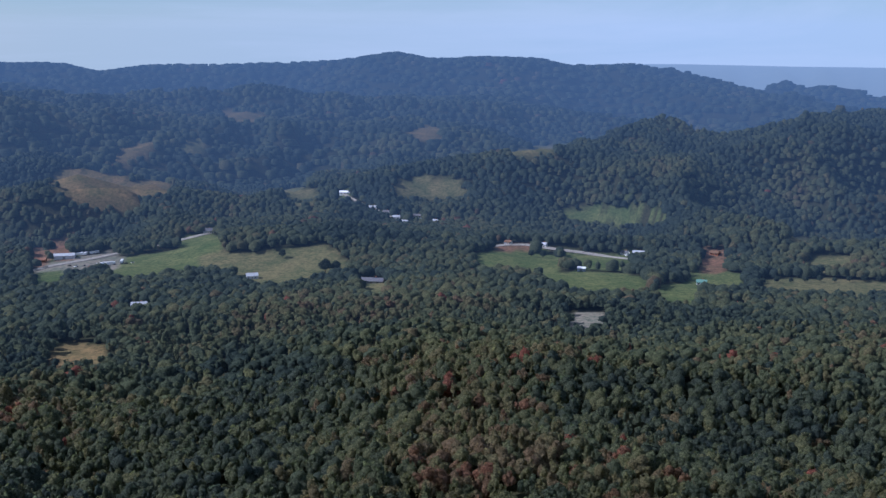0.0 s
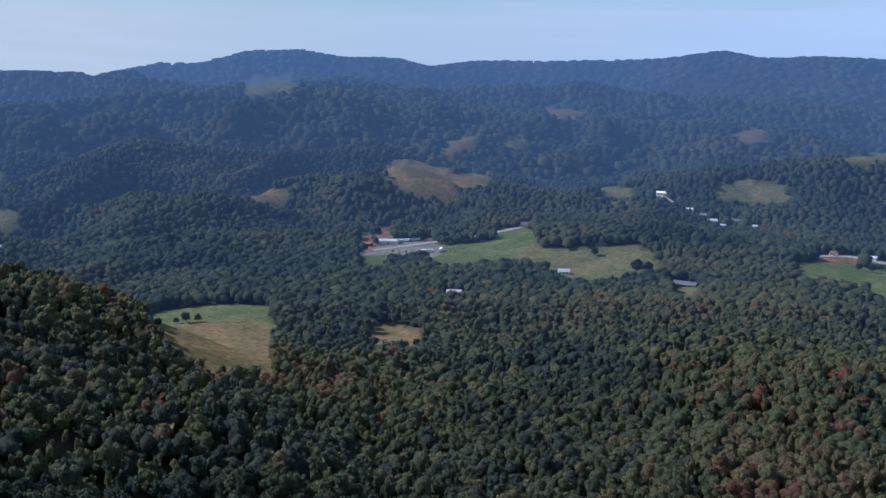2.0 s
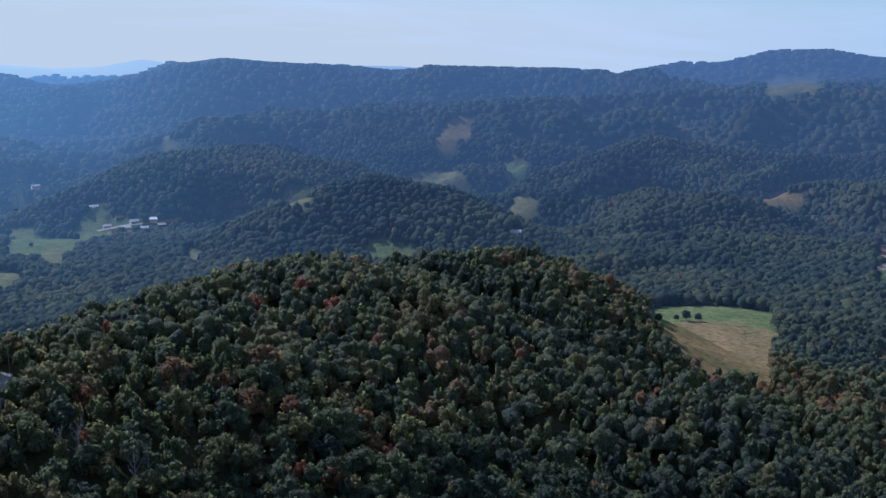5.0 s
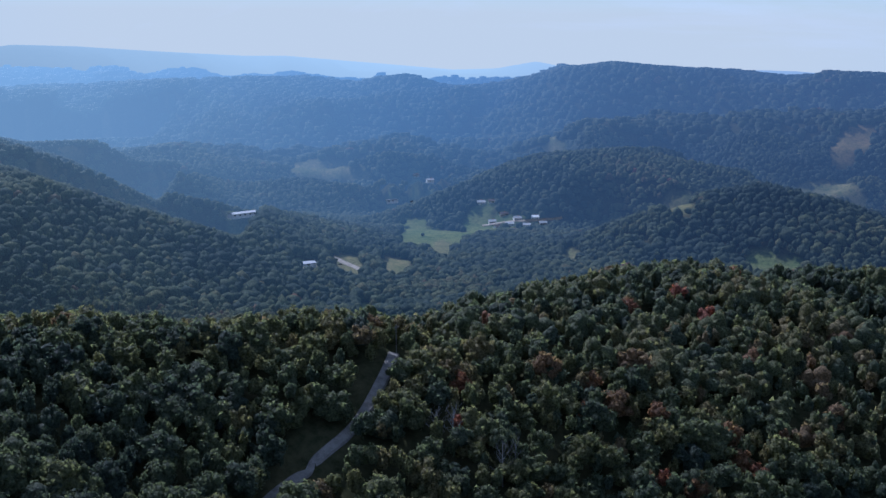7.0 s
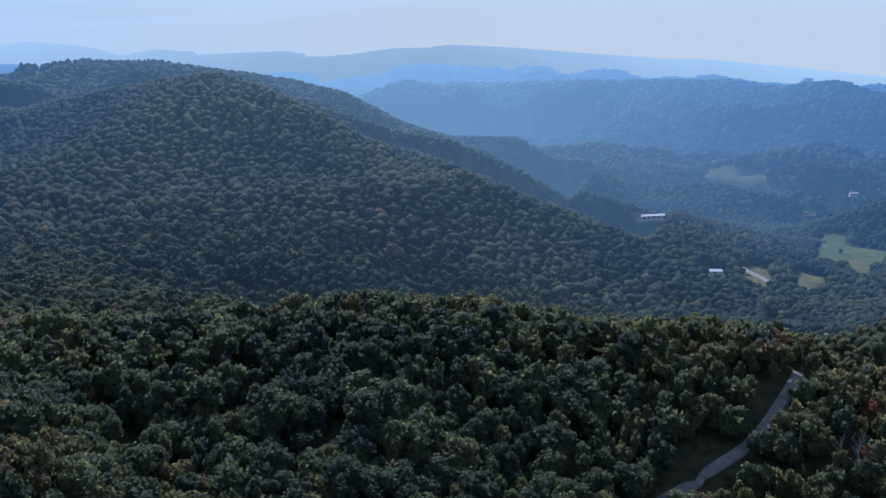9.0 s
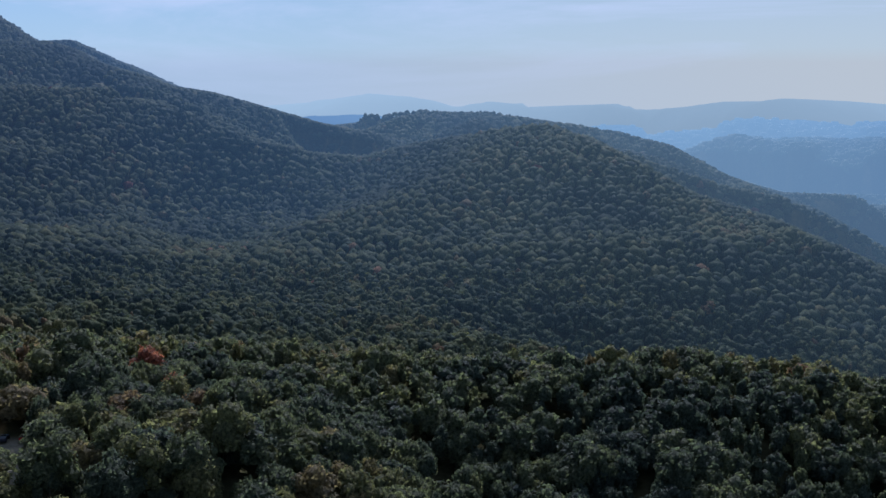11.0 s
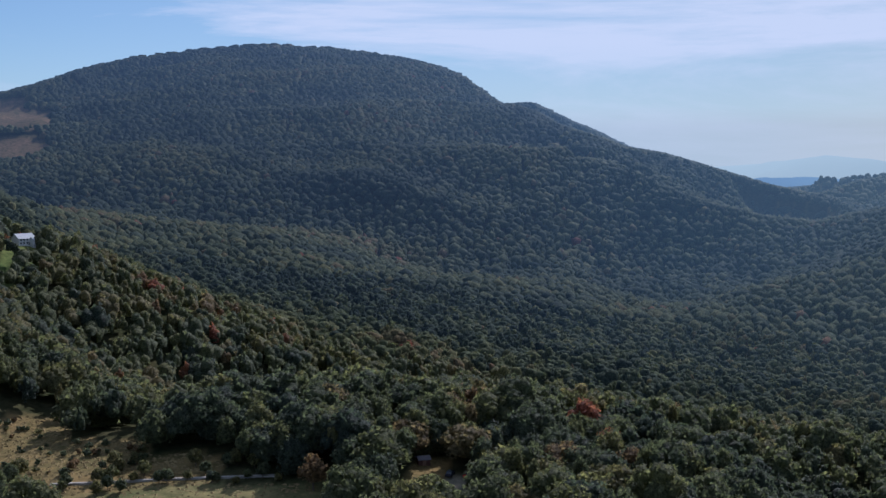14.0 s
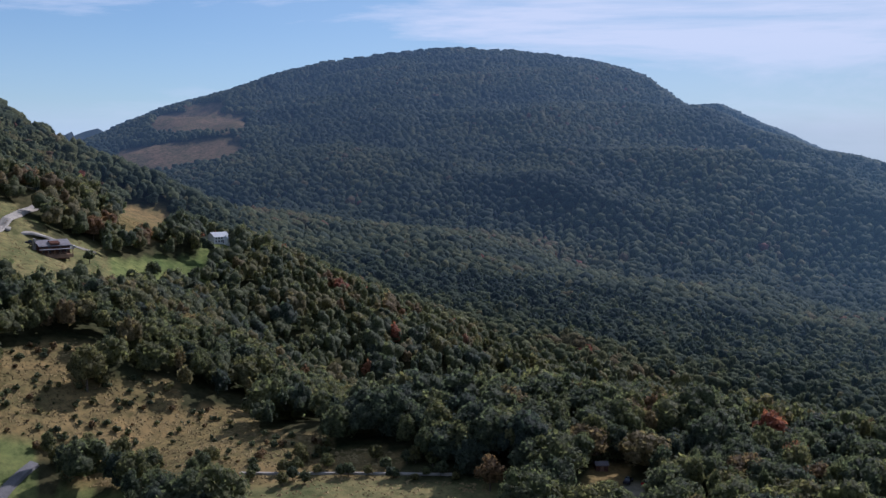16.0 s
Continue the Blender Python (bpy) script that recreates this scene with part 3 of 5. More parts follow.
def foliage(name, per_object=False, fixed=None, backdrop=False, grain=1.15, gloss=0.13):
    m, t, bsdf = material(name)
    if per_object:
        source = sums(t, "MULTIPLY_ADD", t.nodes.new("ShaderNodeObjectInfo").outputs["Random"], 0.5)
        source.node.inputs[2].default_value = 0.08
    elif fixed is not None:
        source = node(t, "ShaderNodeValue").outputs[0]
        source.default_value = fixed
    else:
        source = reader(t, "tint").outputs["Fac"]
    colours = ramp(t, LEAF)
    t.links.new(source, colours.inputs[0])
    place = node(t, "ShaderNodeNewGeometry")
    speck = node(t, "ShaderNodeTexNoise", Scale=grain, Detail=4.5, Roughness=0.72)
    t.links.new(place.outputs["Position"], speck.inputs["Vector"])
    # far foliage gets a dimmer, flatter ramp: weaker light put into its colour
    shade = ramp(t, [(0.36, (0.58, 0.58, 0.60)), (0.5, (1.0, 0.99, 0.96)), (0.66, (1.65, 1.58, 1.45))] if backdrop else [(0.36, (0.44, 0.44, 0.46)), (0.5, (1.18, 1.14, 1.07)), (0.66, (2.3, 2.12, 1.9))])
    t.links.new(speck.outputs["Fac"], shade.inputs[0])
    mul = blend(t, "MULTIPLY")
    t.links.new(colours.outputs[0], mul.inputs["A"])
    t.links.new(shade.outputs[0], mul.inputs["B"])
    t.links.new(mul.outputs["Result"], bsdf.inputs["Base Color"])
    bump = node(t, "ShaderNodeBump", Strength=1.0, Distance=1.2)
    t.links.new(speck.outputs["Fac"], bump.inputs["Height"])
    t.links.new(bump.outputs[0], bsdf.inputs["Normal"])
    bsdf.inputs["Roughness"].default_value = 0.66
    bsdf.inputs["Specular IOR Level"].default_value = gloss
    thin, both = t.nodes.new("ShaderNodeBsdfTranslucent"), t.nodes.new("ShaderNodeMixShader")
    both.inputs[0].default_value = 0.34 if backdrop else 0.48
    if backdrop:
        paint_haze(t, bsdf, mul.outputs["Result"], 1 / 0.66)
    yellow = blend(t, "MULTIPLY")
    yellow.inputs["B"].default_value = (1.6, 1.65, 1.3, 1)
    t.links.new(bsdf.inputs["Base Color"].links[0].from_socket, yellow.inputs["A"])
    t.links.new(yellow.outputs["Result"], thin.inputs["Color"])
    t.links.new(bsdf.outputs[0], both.inputs[1])
    t.links.new(thin.outputs[0], both.inputs[2])
    t.links.new(both.outputs[0], t.nodes["Material Output"].inputs["Surface"])
    return m


def soil(name, backdrop=False):
    m, t, bsdf = material(name)
    colour = reader(t, "cover")
    place = node(t, "ShaderNodeNewGeometry")
    big = node(t, "ShaderNodeTexNoise", Scale=0.03, Detail=6.0, Roughness=0.65)
    small = node(t, "ShaderNodeTexNoise", Scale=0.22, Detail=7.0, Roughness=0.72)
    for n in (big, small):
        t.links.new(place.outputs["Position"], n.inputs["Vector"])
    mix1 = blend(t, "MULTIPLY")
    tone = ramp(t, [(0.3, (0.60, 0.74, 0.62)), (0.7, (1.32, 1.2, 1.08))])
    t.links.new(big.outputs["Fac"], tone.inputs[0])
    t.links.new(colour.outputs["Color"], mix1.inputs["A"])
    t.links.new(tone.outputs[0], mix1.inputs["B"])
    mix2 = blend(t, "MULTIPLY")
    grit = ramp(t, [(0.34, (0.50, 0.56, 0.50)), (0.5, (1.0, 1.0, 0.95)), (0.68, (1.5, 1.38, 1.25))])
    t.links.new(small.outputs["Fac"], grit.inputs[0])
    t.links.new(mix1.outputs["Result"], mix2.inputs["A"])
    t.links.new(grit.outputs[0], mix2.inputs["B"])
    t.links.new(mix2.outputs["Result"], bsdf.inputs["Base Color"])
    bump = node(t, "ShaderNodeBump", Strength=0.6, Distance=0.5)
    t.links.new(small.outputs["Fac"], bump.inputs["Height"])
    t.links.new(bump.outputs[0], bsdf.inputs["Normal"])
    bsdf.inputs["Roughness"].default_value = 0.9
    bsdf.inputs["Specular IOR Level"].default_value = 0.0
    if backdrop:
        paint_haze(t, bsdf, mix2.outputs["Result"])
    return m


# The backdrop begins past the near ridge, DISTANCE metres off. Haze is painted into its land and leaves as a glow set
# by position, range behind range, most of all towards the sun.
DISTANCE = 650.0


def sums(tree, how, a, b):
    n = tree.nodes.new("ShaderNodeMath")
    n.operation = how
    for k, v in enumerate((a, b)):
        if isinstance(v, (int, float)):
            n.inputs[k].default_value = v
        else:
            tree.links.new(v, n.inputs[k])
    return n.outputs[0]


def paint_haze(tree, bsdf, colour, share=1.0):
    """Paints haze into a backdrop material: adds a glow and dims its own colour; colour is the socket of that colour.
    """
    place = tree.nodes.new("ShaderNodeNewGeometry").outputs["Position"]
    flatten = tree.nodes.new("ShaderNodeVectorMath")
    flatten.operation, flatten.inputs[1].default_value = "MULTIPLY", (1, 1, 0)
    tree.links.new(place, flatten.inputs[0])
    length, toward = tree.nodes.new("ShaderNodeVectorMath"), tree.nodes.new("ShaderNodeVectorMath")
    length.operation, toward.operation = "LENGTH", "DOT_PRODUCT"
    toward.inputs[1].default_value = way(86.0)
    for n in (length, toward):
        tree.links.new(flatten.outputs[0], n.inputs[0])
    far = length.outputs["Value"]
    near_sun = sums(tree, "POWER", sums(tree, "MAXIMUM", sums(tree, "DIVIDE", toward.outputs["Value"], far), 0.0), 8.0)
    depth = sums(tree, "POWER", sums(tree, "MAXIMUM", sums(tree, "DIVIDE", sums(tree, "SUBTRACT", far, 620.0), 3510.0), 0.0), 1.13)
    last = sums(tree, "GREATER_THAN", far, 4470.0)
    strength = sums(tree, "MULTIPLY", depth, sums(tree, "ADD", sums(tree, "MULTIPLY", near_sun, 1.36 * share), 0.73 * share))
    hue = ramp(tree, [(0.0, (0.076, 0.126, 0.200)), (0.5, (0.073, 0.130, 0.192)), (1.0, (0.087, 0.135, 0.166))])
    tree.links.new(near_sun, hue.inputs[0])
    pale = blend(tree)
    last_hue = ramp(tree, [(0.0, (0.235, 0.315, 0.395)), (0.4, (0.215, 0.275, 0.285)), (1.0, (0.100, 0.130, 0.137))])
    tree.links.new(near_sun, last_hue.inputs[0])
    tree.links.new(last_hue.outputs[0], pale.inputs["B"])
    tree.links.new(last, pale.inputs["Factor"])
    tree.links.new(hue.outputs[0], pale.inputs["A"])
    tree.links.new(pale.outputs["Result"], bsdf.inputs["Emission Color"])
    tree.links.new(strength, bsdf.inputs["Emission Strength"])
    # the painted haze also dims the surface colour with distance
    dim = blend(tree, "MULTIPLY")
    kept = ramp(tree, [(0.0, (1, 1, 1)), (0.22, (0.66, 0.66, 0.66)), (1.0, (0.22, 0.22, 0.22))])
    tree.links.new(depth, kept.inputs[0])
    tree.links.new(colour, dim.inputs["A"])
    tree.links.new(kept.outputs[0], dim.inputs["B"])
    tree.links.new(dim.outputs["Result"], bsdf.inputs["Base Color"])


leaves = foliage("leaves")
leaves_near = foliage("leaves_of_single_trees", per_object=True)
russet_leaves, orange_leaves, yellow_leaves = foliage("russet_leaves", fixed=0.84), foliage("orange_leaves", fixed=0.9), foliage("yellow_leaves", fixed=0.6)
dark_leaves, red_leaves = foliage("dark_leaves", fixed=0.3), foliage("red_leaves", fixed=0.95)
# leaves for single trees past DISTANCE, with the haze painted in
hazed_valley_leaves = foliage("hazed_valley_leaves", fixed=0.2, backdrop=True, grain=0.7, gloss=0.015)
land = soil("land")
hazed_land = soil("hazed_land", backdrop=True)
hazed_leaves = foliage("hazed_leaves", backdrop=True, grain=0.7, gloss=0.015)


def plain(name, colour, rough=0.7, spread=0.25, size=0.6, metal=0.0, relief=0.2):
    """A weathered surface: its colour, uneven at two scales, with a fine relief."""
    m, t, bsdf = material(name)
    place = t.nodes.new("ShaderNodeNewGeometry").outputs["Position"]
    big, small = node(t, "ShaderNodeTexNoise", Scale=size, Detail=6.0, Roughness=0.6), node(t, "ShaderNodeTexNoise", Scale=size * 9, Detail=4.0, Roughness=0.6)
    both = blend(t, "MULTIPLY")
    for n, slot, amount in ((big, "A", spread), (small, "B", spread * 0.6)):
        t.links.new(place, n.inputs["Vector"])
        lit = ramp(t, [(0.3, tuple((1 - amount) * (c if slot == "A" else 1) for c in colour)), (0.7, tuple((1 + amount) * (c if slot == "A" else 1) for c in colour))])
        t.links.new(n.outputs["Fac"], lit.inputs[0])
        t.links.new(lit.outputs[0], both.inputs[slot])
    t.links.new(both.outputs["Result"], bsdf.inputs["Base Color"])
    bump = node(t, "ShaderNodeBump", Strength=relief, Distance=0.1)
    t.links.new(small.outputs["Fac"], bump.inputs["Height"])
    t.links.new(bump.outputs[0], bsdf.inputs["Normal"])
    bsdf.inputs["Roughness"].default_value, bsdf.inputs["Metallic"].default_value = rough, metal
    bsdf.inputs["Specular IOR Level"].default_value = 0.0 if rough > 0.3 else 0.3
    return m


PAINT = {
    "white": plain("white_paint", (0.66, 0.66, 0.64), 0.6, 0.08), "grey": plain("grey_siding", (0.32, 0.32, 0.31), 0.7, 0.15), "brick": plain("red_brick", (0.28, 0.12, 0.08), 0.85, 0.25), "rust": plain("rusty_tin", (0.24, 0.13, 0.09), 0.7, 0.35),
    "tin": plain("pale_tin_roof", (0.36, 0.37, 0.38), 0.45, 0.12), "slate": plain("dark_shingles", (0.13, 0.13, 0.14), 0.85, 0.25), "brown": plain("brown_shingles", (0.16, 0.10, 0.07), 0.85, 0.25), "green": plain("green_tin_roof", (0.12, 0.22, 0.18), 0.5, 0.15),
    "gravel": plain("gravel", (0.17, 0.155, 0.14), 0.95, 0.3, 0.35), "pale": plain("pale_gravel", (0.25, 0.23, 0.20), 0.95, 0.25, 0.3), "asphalt": plain("worn_asphalt", (0.14, 0.135, 0.135), 0.9, 0.2, 0.3),
    "logs": plain("dark_stained_logs", (0.085, 0.045, 0.035), 0.6, 0.35, 1.2), "metal_roof": plain("grey_metal_roof", (0.17, 0.16, 0.17), 0.5, 0.15, 0.5), "deck": plain("deck_boards", (0.20, 0.13, 0.09), 0.8, 0.3), "glass": plain("window_glass", (0.03, 0.04, 0.05), 0.1, 0.1, relief=0.0),
    "tyre": plain("tyre_rubber", (0.02, 0.02, 0.02), 0.9, 0.2), "red": plain("red_car_paint", (0.35, 0.03, 0.03), 0.35, 0.05, relief=0.0), "dark": plain("dark_car_paint", (0.04, 0.04, 0.05), 0.35, 0.05, relief=0.0), "bark": plain("bark", (0.11, 0.09, 0.07), 0.95, 0.35, 1.5, relief=0.6),
    "stone": plain("chimney_stone", (0.26, 0.24, 0.22), 0.9, 0.3, 1.5), "straw": plain("dry_grass", (0.165, 0.125, 0.062), 0.95, 0.45, 0.08),
}

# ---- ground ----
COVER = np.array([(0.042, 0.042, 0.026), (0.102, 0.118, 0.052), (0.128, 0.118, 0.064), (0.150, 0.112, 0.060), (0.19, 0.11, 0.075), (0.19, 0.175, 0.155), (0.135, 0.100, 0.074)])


def sheet(name, radii, azs, surface, close=False):
    """A sheet of ground on rings and bearings round the eye."""
    a, r = np.meshgrid(np.radians(azs), radii)
    x, y = -np.sin(a) * r, np.cos(a) * r
    z = height(x, y)
    kind = cover(x, y, z)
    nr, na = a.shape
    i, j = np.meshgrid(np.arange(nr - 1), np.arange(na if close else na - 1), indexing="ij")
    k = (j + 1) % na
    faces = np.stack([i * na + j, (i + 1) * na + j, (i + 1) * na + k, i * na + k], -1).reshape(-1, 4)
    me = bpy.data.meshes.new(name)
    me.vertices.add(nr * na)
    me.vertices.foreach_set("co", np.stack([x, y, z], -1).ravel())
    me.loops.add(faces.size)
    me.loops.foreach_set("vertex_index", faces[:, ::-1].ravel())
    me.polygons.add(len(faces))
    me.polygons.foreach_set("loop_start", np.arange(0, faces.size, 4))
    me.polygons.foreach_set("use_smooth", np.ones(len(faces), bool))
    col = me.attributes.new("cover", "FLOAT_COLOR", "POINT")
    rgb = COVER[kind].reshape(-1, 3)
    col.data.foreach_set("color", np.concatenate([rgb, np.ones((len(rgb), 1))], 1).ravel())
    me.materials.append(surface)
    me.update(calc_edges=True)
    return new(name, me)


fine_az = np.arange(-32, 170, 0.3)
rest_az = np.arange(170, 328, 3.0)
all_az = np.concatenate([fine_az, rest_az])
rings = np.concatenate([[0.002, 0.5], np.geomspace(20, 150, 10)[:-1], np.geomspace(150, DISTANCE, 85)])
ob = sheet("ground", rings, all_az, land, close=True)
tagged(ob, "wooded hills with open pasture in the valley", "ground", kind="structure")
far_rings = np.geomspace(DISTANCE, 4930, 150)
ob = sheet("backdrop", far_rings, all_az, hazed_land, close=True)
tagged(ob, "forested hills and mountain ranges in the distance, blue from painted haze", "distant mountains", kind="structure")

# ---- woods ----
rng = np.random.default_rng(7)
ICO = [(0, 0, 1)] + [(0.894 * math.cos(k * 1.2566), 0.894 * math.sin(k * 1.2566), 0.447) for k in range(5)] + [(0.894 * math.cos((k + 0.5) * 1.2566), 0.894 * math.sin((k + 0.5) * 1.2566), -0.447) for k in range(5)] + [(0, 0, -1)]
ICO_V = np.array(ICO)
ICO_F = np.array([(0, 1 + k, 1 + (k + 1) % 5) for k in range(5)] + [(1 + k, 6 + k, 1 + (k + 1) % 5) for k in range(5)] + [(1 + (k + 1) % 5, 6 + k, 6 + (k + 1) % 5) for k in range(5)] + [(6 + k, 11, 6 + (k + 1) % 5) for k in range(5)])


def lobe(centre, size, rough=0.2, below=False):
    """An uneven ball; below: with no underside."""
    spin = rng.uniform(0, 6.28)
    turned = np.stack([ICO_V[:, 0] * math.cos(spin) - ICO_V[:, 1] * math.sin(spin), ICO_V[:, 0] * math.sin(spin) + ICO_V[:, 1] * math.cos(spin), ICO_V[:, 2]], -1)
    v = turned * (1 + rough * rng.uniform(-1, 1, (12, 1))) * size + np.asarray(centre)
    return (v[:11], ICO_F[:15]) if below else (v, ICO_F)


def joined(pieces):
    vs, fs, n = [], [], 0
    for v, f in pieces:
        vs.append(v)
        fs.append(f + n)
        n += len(v)
    return np.concatenate(vs), np.concatenate(fs)


STUB = np.array([(0.0, 0.0, 0.9)] + [(0.42 * math.cos(k * 1.5708), 0.42 * math.sin(k * 1.5708), 0.62) for k in range(4)] + [(0.58 * math.cos((k + 0.5) * 1.5708), 0.58 * math.sin((k + 0.5) * 1.5708), -0.35) for k in range(4)])
SKIRT = STUB + np.array([(0, 0, 0)] * 5 + [(0, 0, -2.3)] * 4)
STUB_F = np.array([t for k in range(4) for t in ((0, 1 + k, 1 + (k + 1) % 4), (1 + k, 5 + k, 1 + (k + 1) % 4), (1 + (k + 1) % 4, 5 + k, 5 + (k + 1) % 4))])


def crown_shape(sprays, size=0.12, lobes=7, solid=0.33):
    """A crown one metre wide and about as high, its foot at z = 0: boughs of leaves round an added solid core that
    stops light, with loose leaf sprays on them.
    """
    k = np.arange(lobes)
    h = 1 - 1.25 * (k + 0.3) / lobes
    a = k * 2.39996 + rng.uniform(-0.5, 0.5, lobes) + rng.uniform(0, 6.28)
    ring = np.sqrt(np.maximum(0, 1 - h * h))
    d = np.stack([ring * np.cos(a), ring * np.sin(a), h], -1)
    bough = rng.uniform(0.15, 0.25, lobes) * (1.25 if lobes < 6 else 0.78 if lobes > 12 else 1.0)
    centres = np.array((0, 0, 0.48)) + d * np.array((0.46, 0.46, 0.50)) * (1 - 0.75 * bough / 0.5 + rng.uniform(-0.12, 0.06, lobes))[:, None]
    pieces = [lobe((0, 0, 0.46), np.array((solid, solid, solid * 1.1)), 0.15, True)] if solid else []
    pieces += [lobe(c, r * rng.uniform(0.85, 1.1, 3) * (0.86 if sprays > 30 else 1.0), 0.2, True) for c, r in zip(centres, bough)]
    if sprays:
        n = sprays * 2
        on = rng.integers(0, lobes, n)
        face = rng.normal(size=(n, 3)) + 0.8 * d[on] + (0, 0, 0.25)
        face /= np.linalg.norm(face, axis=1)[:, None]
        c = centres[on] + face * (bough[on] * rng.uniform(0.8, 1.12, n))[:, None]
        gap = np.linalg.norm(c[:, None] - centres[None], axis=2) / bough[None]
        gap[np.arange(n), on] = 9
        keep = np.nonzero((gap.min(1) > 0.85) & (c[:, 2] > 0.08))[0][:sprays]
        c, face, n = c[keep], face[keep], len(keep)
        face = face + rng.normal(0, 0.45, (n, 3))
        face /= np.linalg.norm(face, axis=1)[:, None]
        side = np.cross(face, rng.normal(size=(n, 3)))
        side /= np.linalg.norm(side, axis=1)[:, None] + 1e-6
        other = np.cross(face, side)
        w = (size * rng.uniform(0.6, 1.4, n))[:, None]
        v = np.stack([c + side * w, c + (-0.5 * side + 0.8 * other) * w - face * w * 0.25, c + (-0.5 * side - 0.8 * other) * w - face * w * 0.25], 1).reshape(-1, 3)
        pieces.append((v, np.arange(3 * n).reshape(-1, 3)))
    return joined(pieces)


def scatter(shapes, place, size, tall, tint):
    """All crowns of the given places as one set of vertices, triangles and tints."""
    vs, fs, ts, n = [], [], [], 0
    pick = rng.integers(0, len(shapes), len(place))
    turn = rng.uniform(0, 6.283, len(place))
    for k, (v, f) in enumerate(shapes):
        on = np.nonzero(pick == k)[0]
        if not len(on):
            continue
        c, s = np.cos(turn[on])[:, None], np.sin(turn[on])[:, None]
        x = (v[:, 0] * c - v[:, 1] * s) * size[on, None] + place[on, 0, None]
        y = (v[:, 0] * s + v[:, 1] * c) * size[on, None] + place[on, 1, None]
        z = v[:, 2] * tall[on, None] + place[on, 2, None]
        vs.append(np.stack([x, y, z], -1).reshape(-1, 3))
        fs.append((f[None] + (np.arange(len(on)) * len(v))[:, None, None]).reshape(-1, 3) + n)
        ts.append(np.repeat(tint[on], len(v)))
        n += len(on) * len(v)
    return np.concatenate(vs), np.concatenate(fs), np.concatenate(ts)


def woods(name, parts, surface, label, smooth=False):
    v = np.concatenate([p[0] for p in parts])
    sizes = np.cumsum([0] + [len(p[0]) for p in parts])
    f = np.concatenate([p[1] + s for p, s in zip(parts, sizes)])
    me = bpy.data.meshes.new(name)
    me.vertices.add(len(v))
    me.vertices.foreach_set("co", v.ravel())
    me.loops.add(f.size)
    me.loops.foreach_set("vertex_index", f.ravel())
    me.polygons.add(len(f))
    me.polygons.foreach_set("loop_start", np.arange(0, f.size, 3))
    me.polygons.foreach_set("use_smooth", np.full(len(f), smooth))
    me.attributes.new("tint", "FLOAT", "POINT").data.foreach_set("value", np.concatenate([p[2] for p in parts]))
    me.materials.append(surface)
    me.update(calc_edges=True)
    return tagged(new(name, me), label, "woods", kind="stuff")


def planted(spacing, lo, hi, az_lo, az_hi, edge=0.8):
    """Jittered places over a sector of the land, wooded ground only."""
    n = int(hi / spacing * 1.12) + 2
    i, j = np.meshgrid(np.arange(-n, n + 1), np.arange(-n, n + 1))
    x = (i + 0.5 * (j % 2)) * spacing + rng.uniform(-edge, edge, i.shape) * spacing
    y = j * spacing * 0.9 + rng.uniform(-edge, edge, i.shape) * spacing
    r, az = np.hypot(x, y), np.degrees(np.arctan2(-x, y))
    az = np.where(az < -100, az + 360, az)
    on = (r > lo) & (r < hi) & (az > az_lo) & (az < az_hi)
    x, y = x[on], y[on]
    z = lie(x, y)
    on = cover(x, y, z) == 0
    for line, width in WAYS:
        on &= ~beside(x, y, line, width * 0.5 + 1.6)
    return np.stack([x[on], y[on], z[on]], -1)


def tints(p):
    """Colour of each crown: drifts of alike trees with single ones that have turned."""
    drift = np.interp(np.hypot(p[:, 0], p[:, 1]), [500, 900], [0.36, 0.29]) + 0.24 * fractal(p[:, 0], p[:, 1], 110.0, 3, 61)
    d, _, _ = crest_distance(p[:, 0], p[:, 1], LINES[3][0], LINES[3][1])
    drift = drift + 0.24 * np.exp(-(d / 45.0) ** 2)
    spread = np.interp(np.hypot(p[:, 0], p[:, 1]), [350, 1500], [0.17, 0.10])
    return np.clip(drift + rng.normal(0, 1, len(p)) * spread + (rng.random(len(p)) < 0.015) * 0.4, 0, 1)


RIM = np.maximum.accumulate((GRID + 3.0 - EYE) / GRID_R, axis=1)


def in_view(p, margin=4.0):
    """Whether the treetops at p stand free of the land before them, seen from the eye."""
    pr, pa = np.hypot(p[:, 0], p[:, 1]), np.degrees(np.arctan2(-p[:, 0], p[:, 1]))
    i = np.clip(((pa + 32) / 0.3).astype(int), 0, len(GRID_AZ) - 1)
    j = np.clip(np.searchsorted(GRID_R, pr - 12) - 1, 0, len(GRID_R) - 1)
    return (p[:, 2] + CANOPY + margin - EYE) / pr > RIM[i, j]


nearest_shapes = [crown_shape(380, 0.042, 10, 0.30) for k in range(12)]
fine_shapes = [crown_shape(140, 0.062, 7, 0.30) for k in range(12)]
plain_shapes = [crown_shape(22, 0.09, 3) for k in range(12)]
mid_shapes = [crown_shape(6, 0.12, 2, 0.36) for k in range(12)]
far_shapes = [lobe((0, 0, 0.45), rng.uniform(0.9, 1.1, 3) * (0.5, 0.5, 0.52), 0.26, True) for k in range(8)]
tiny_shapes = [(STUB * (1 + 0.22 * rng.uniform(-1, 1, (9, 1))), STUB_F) for _ in range(10)]
skirted_shapes = [(SKIRT * (1 + 0.2 * rng.uniform(-1, 1, (9, 1))), STUB_F) for _ in range(10)]


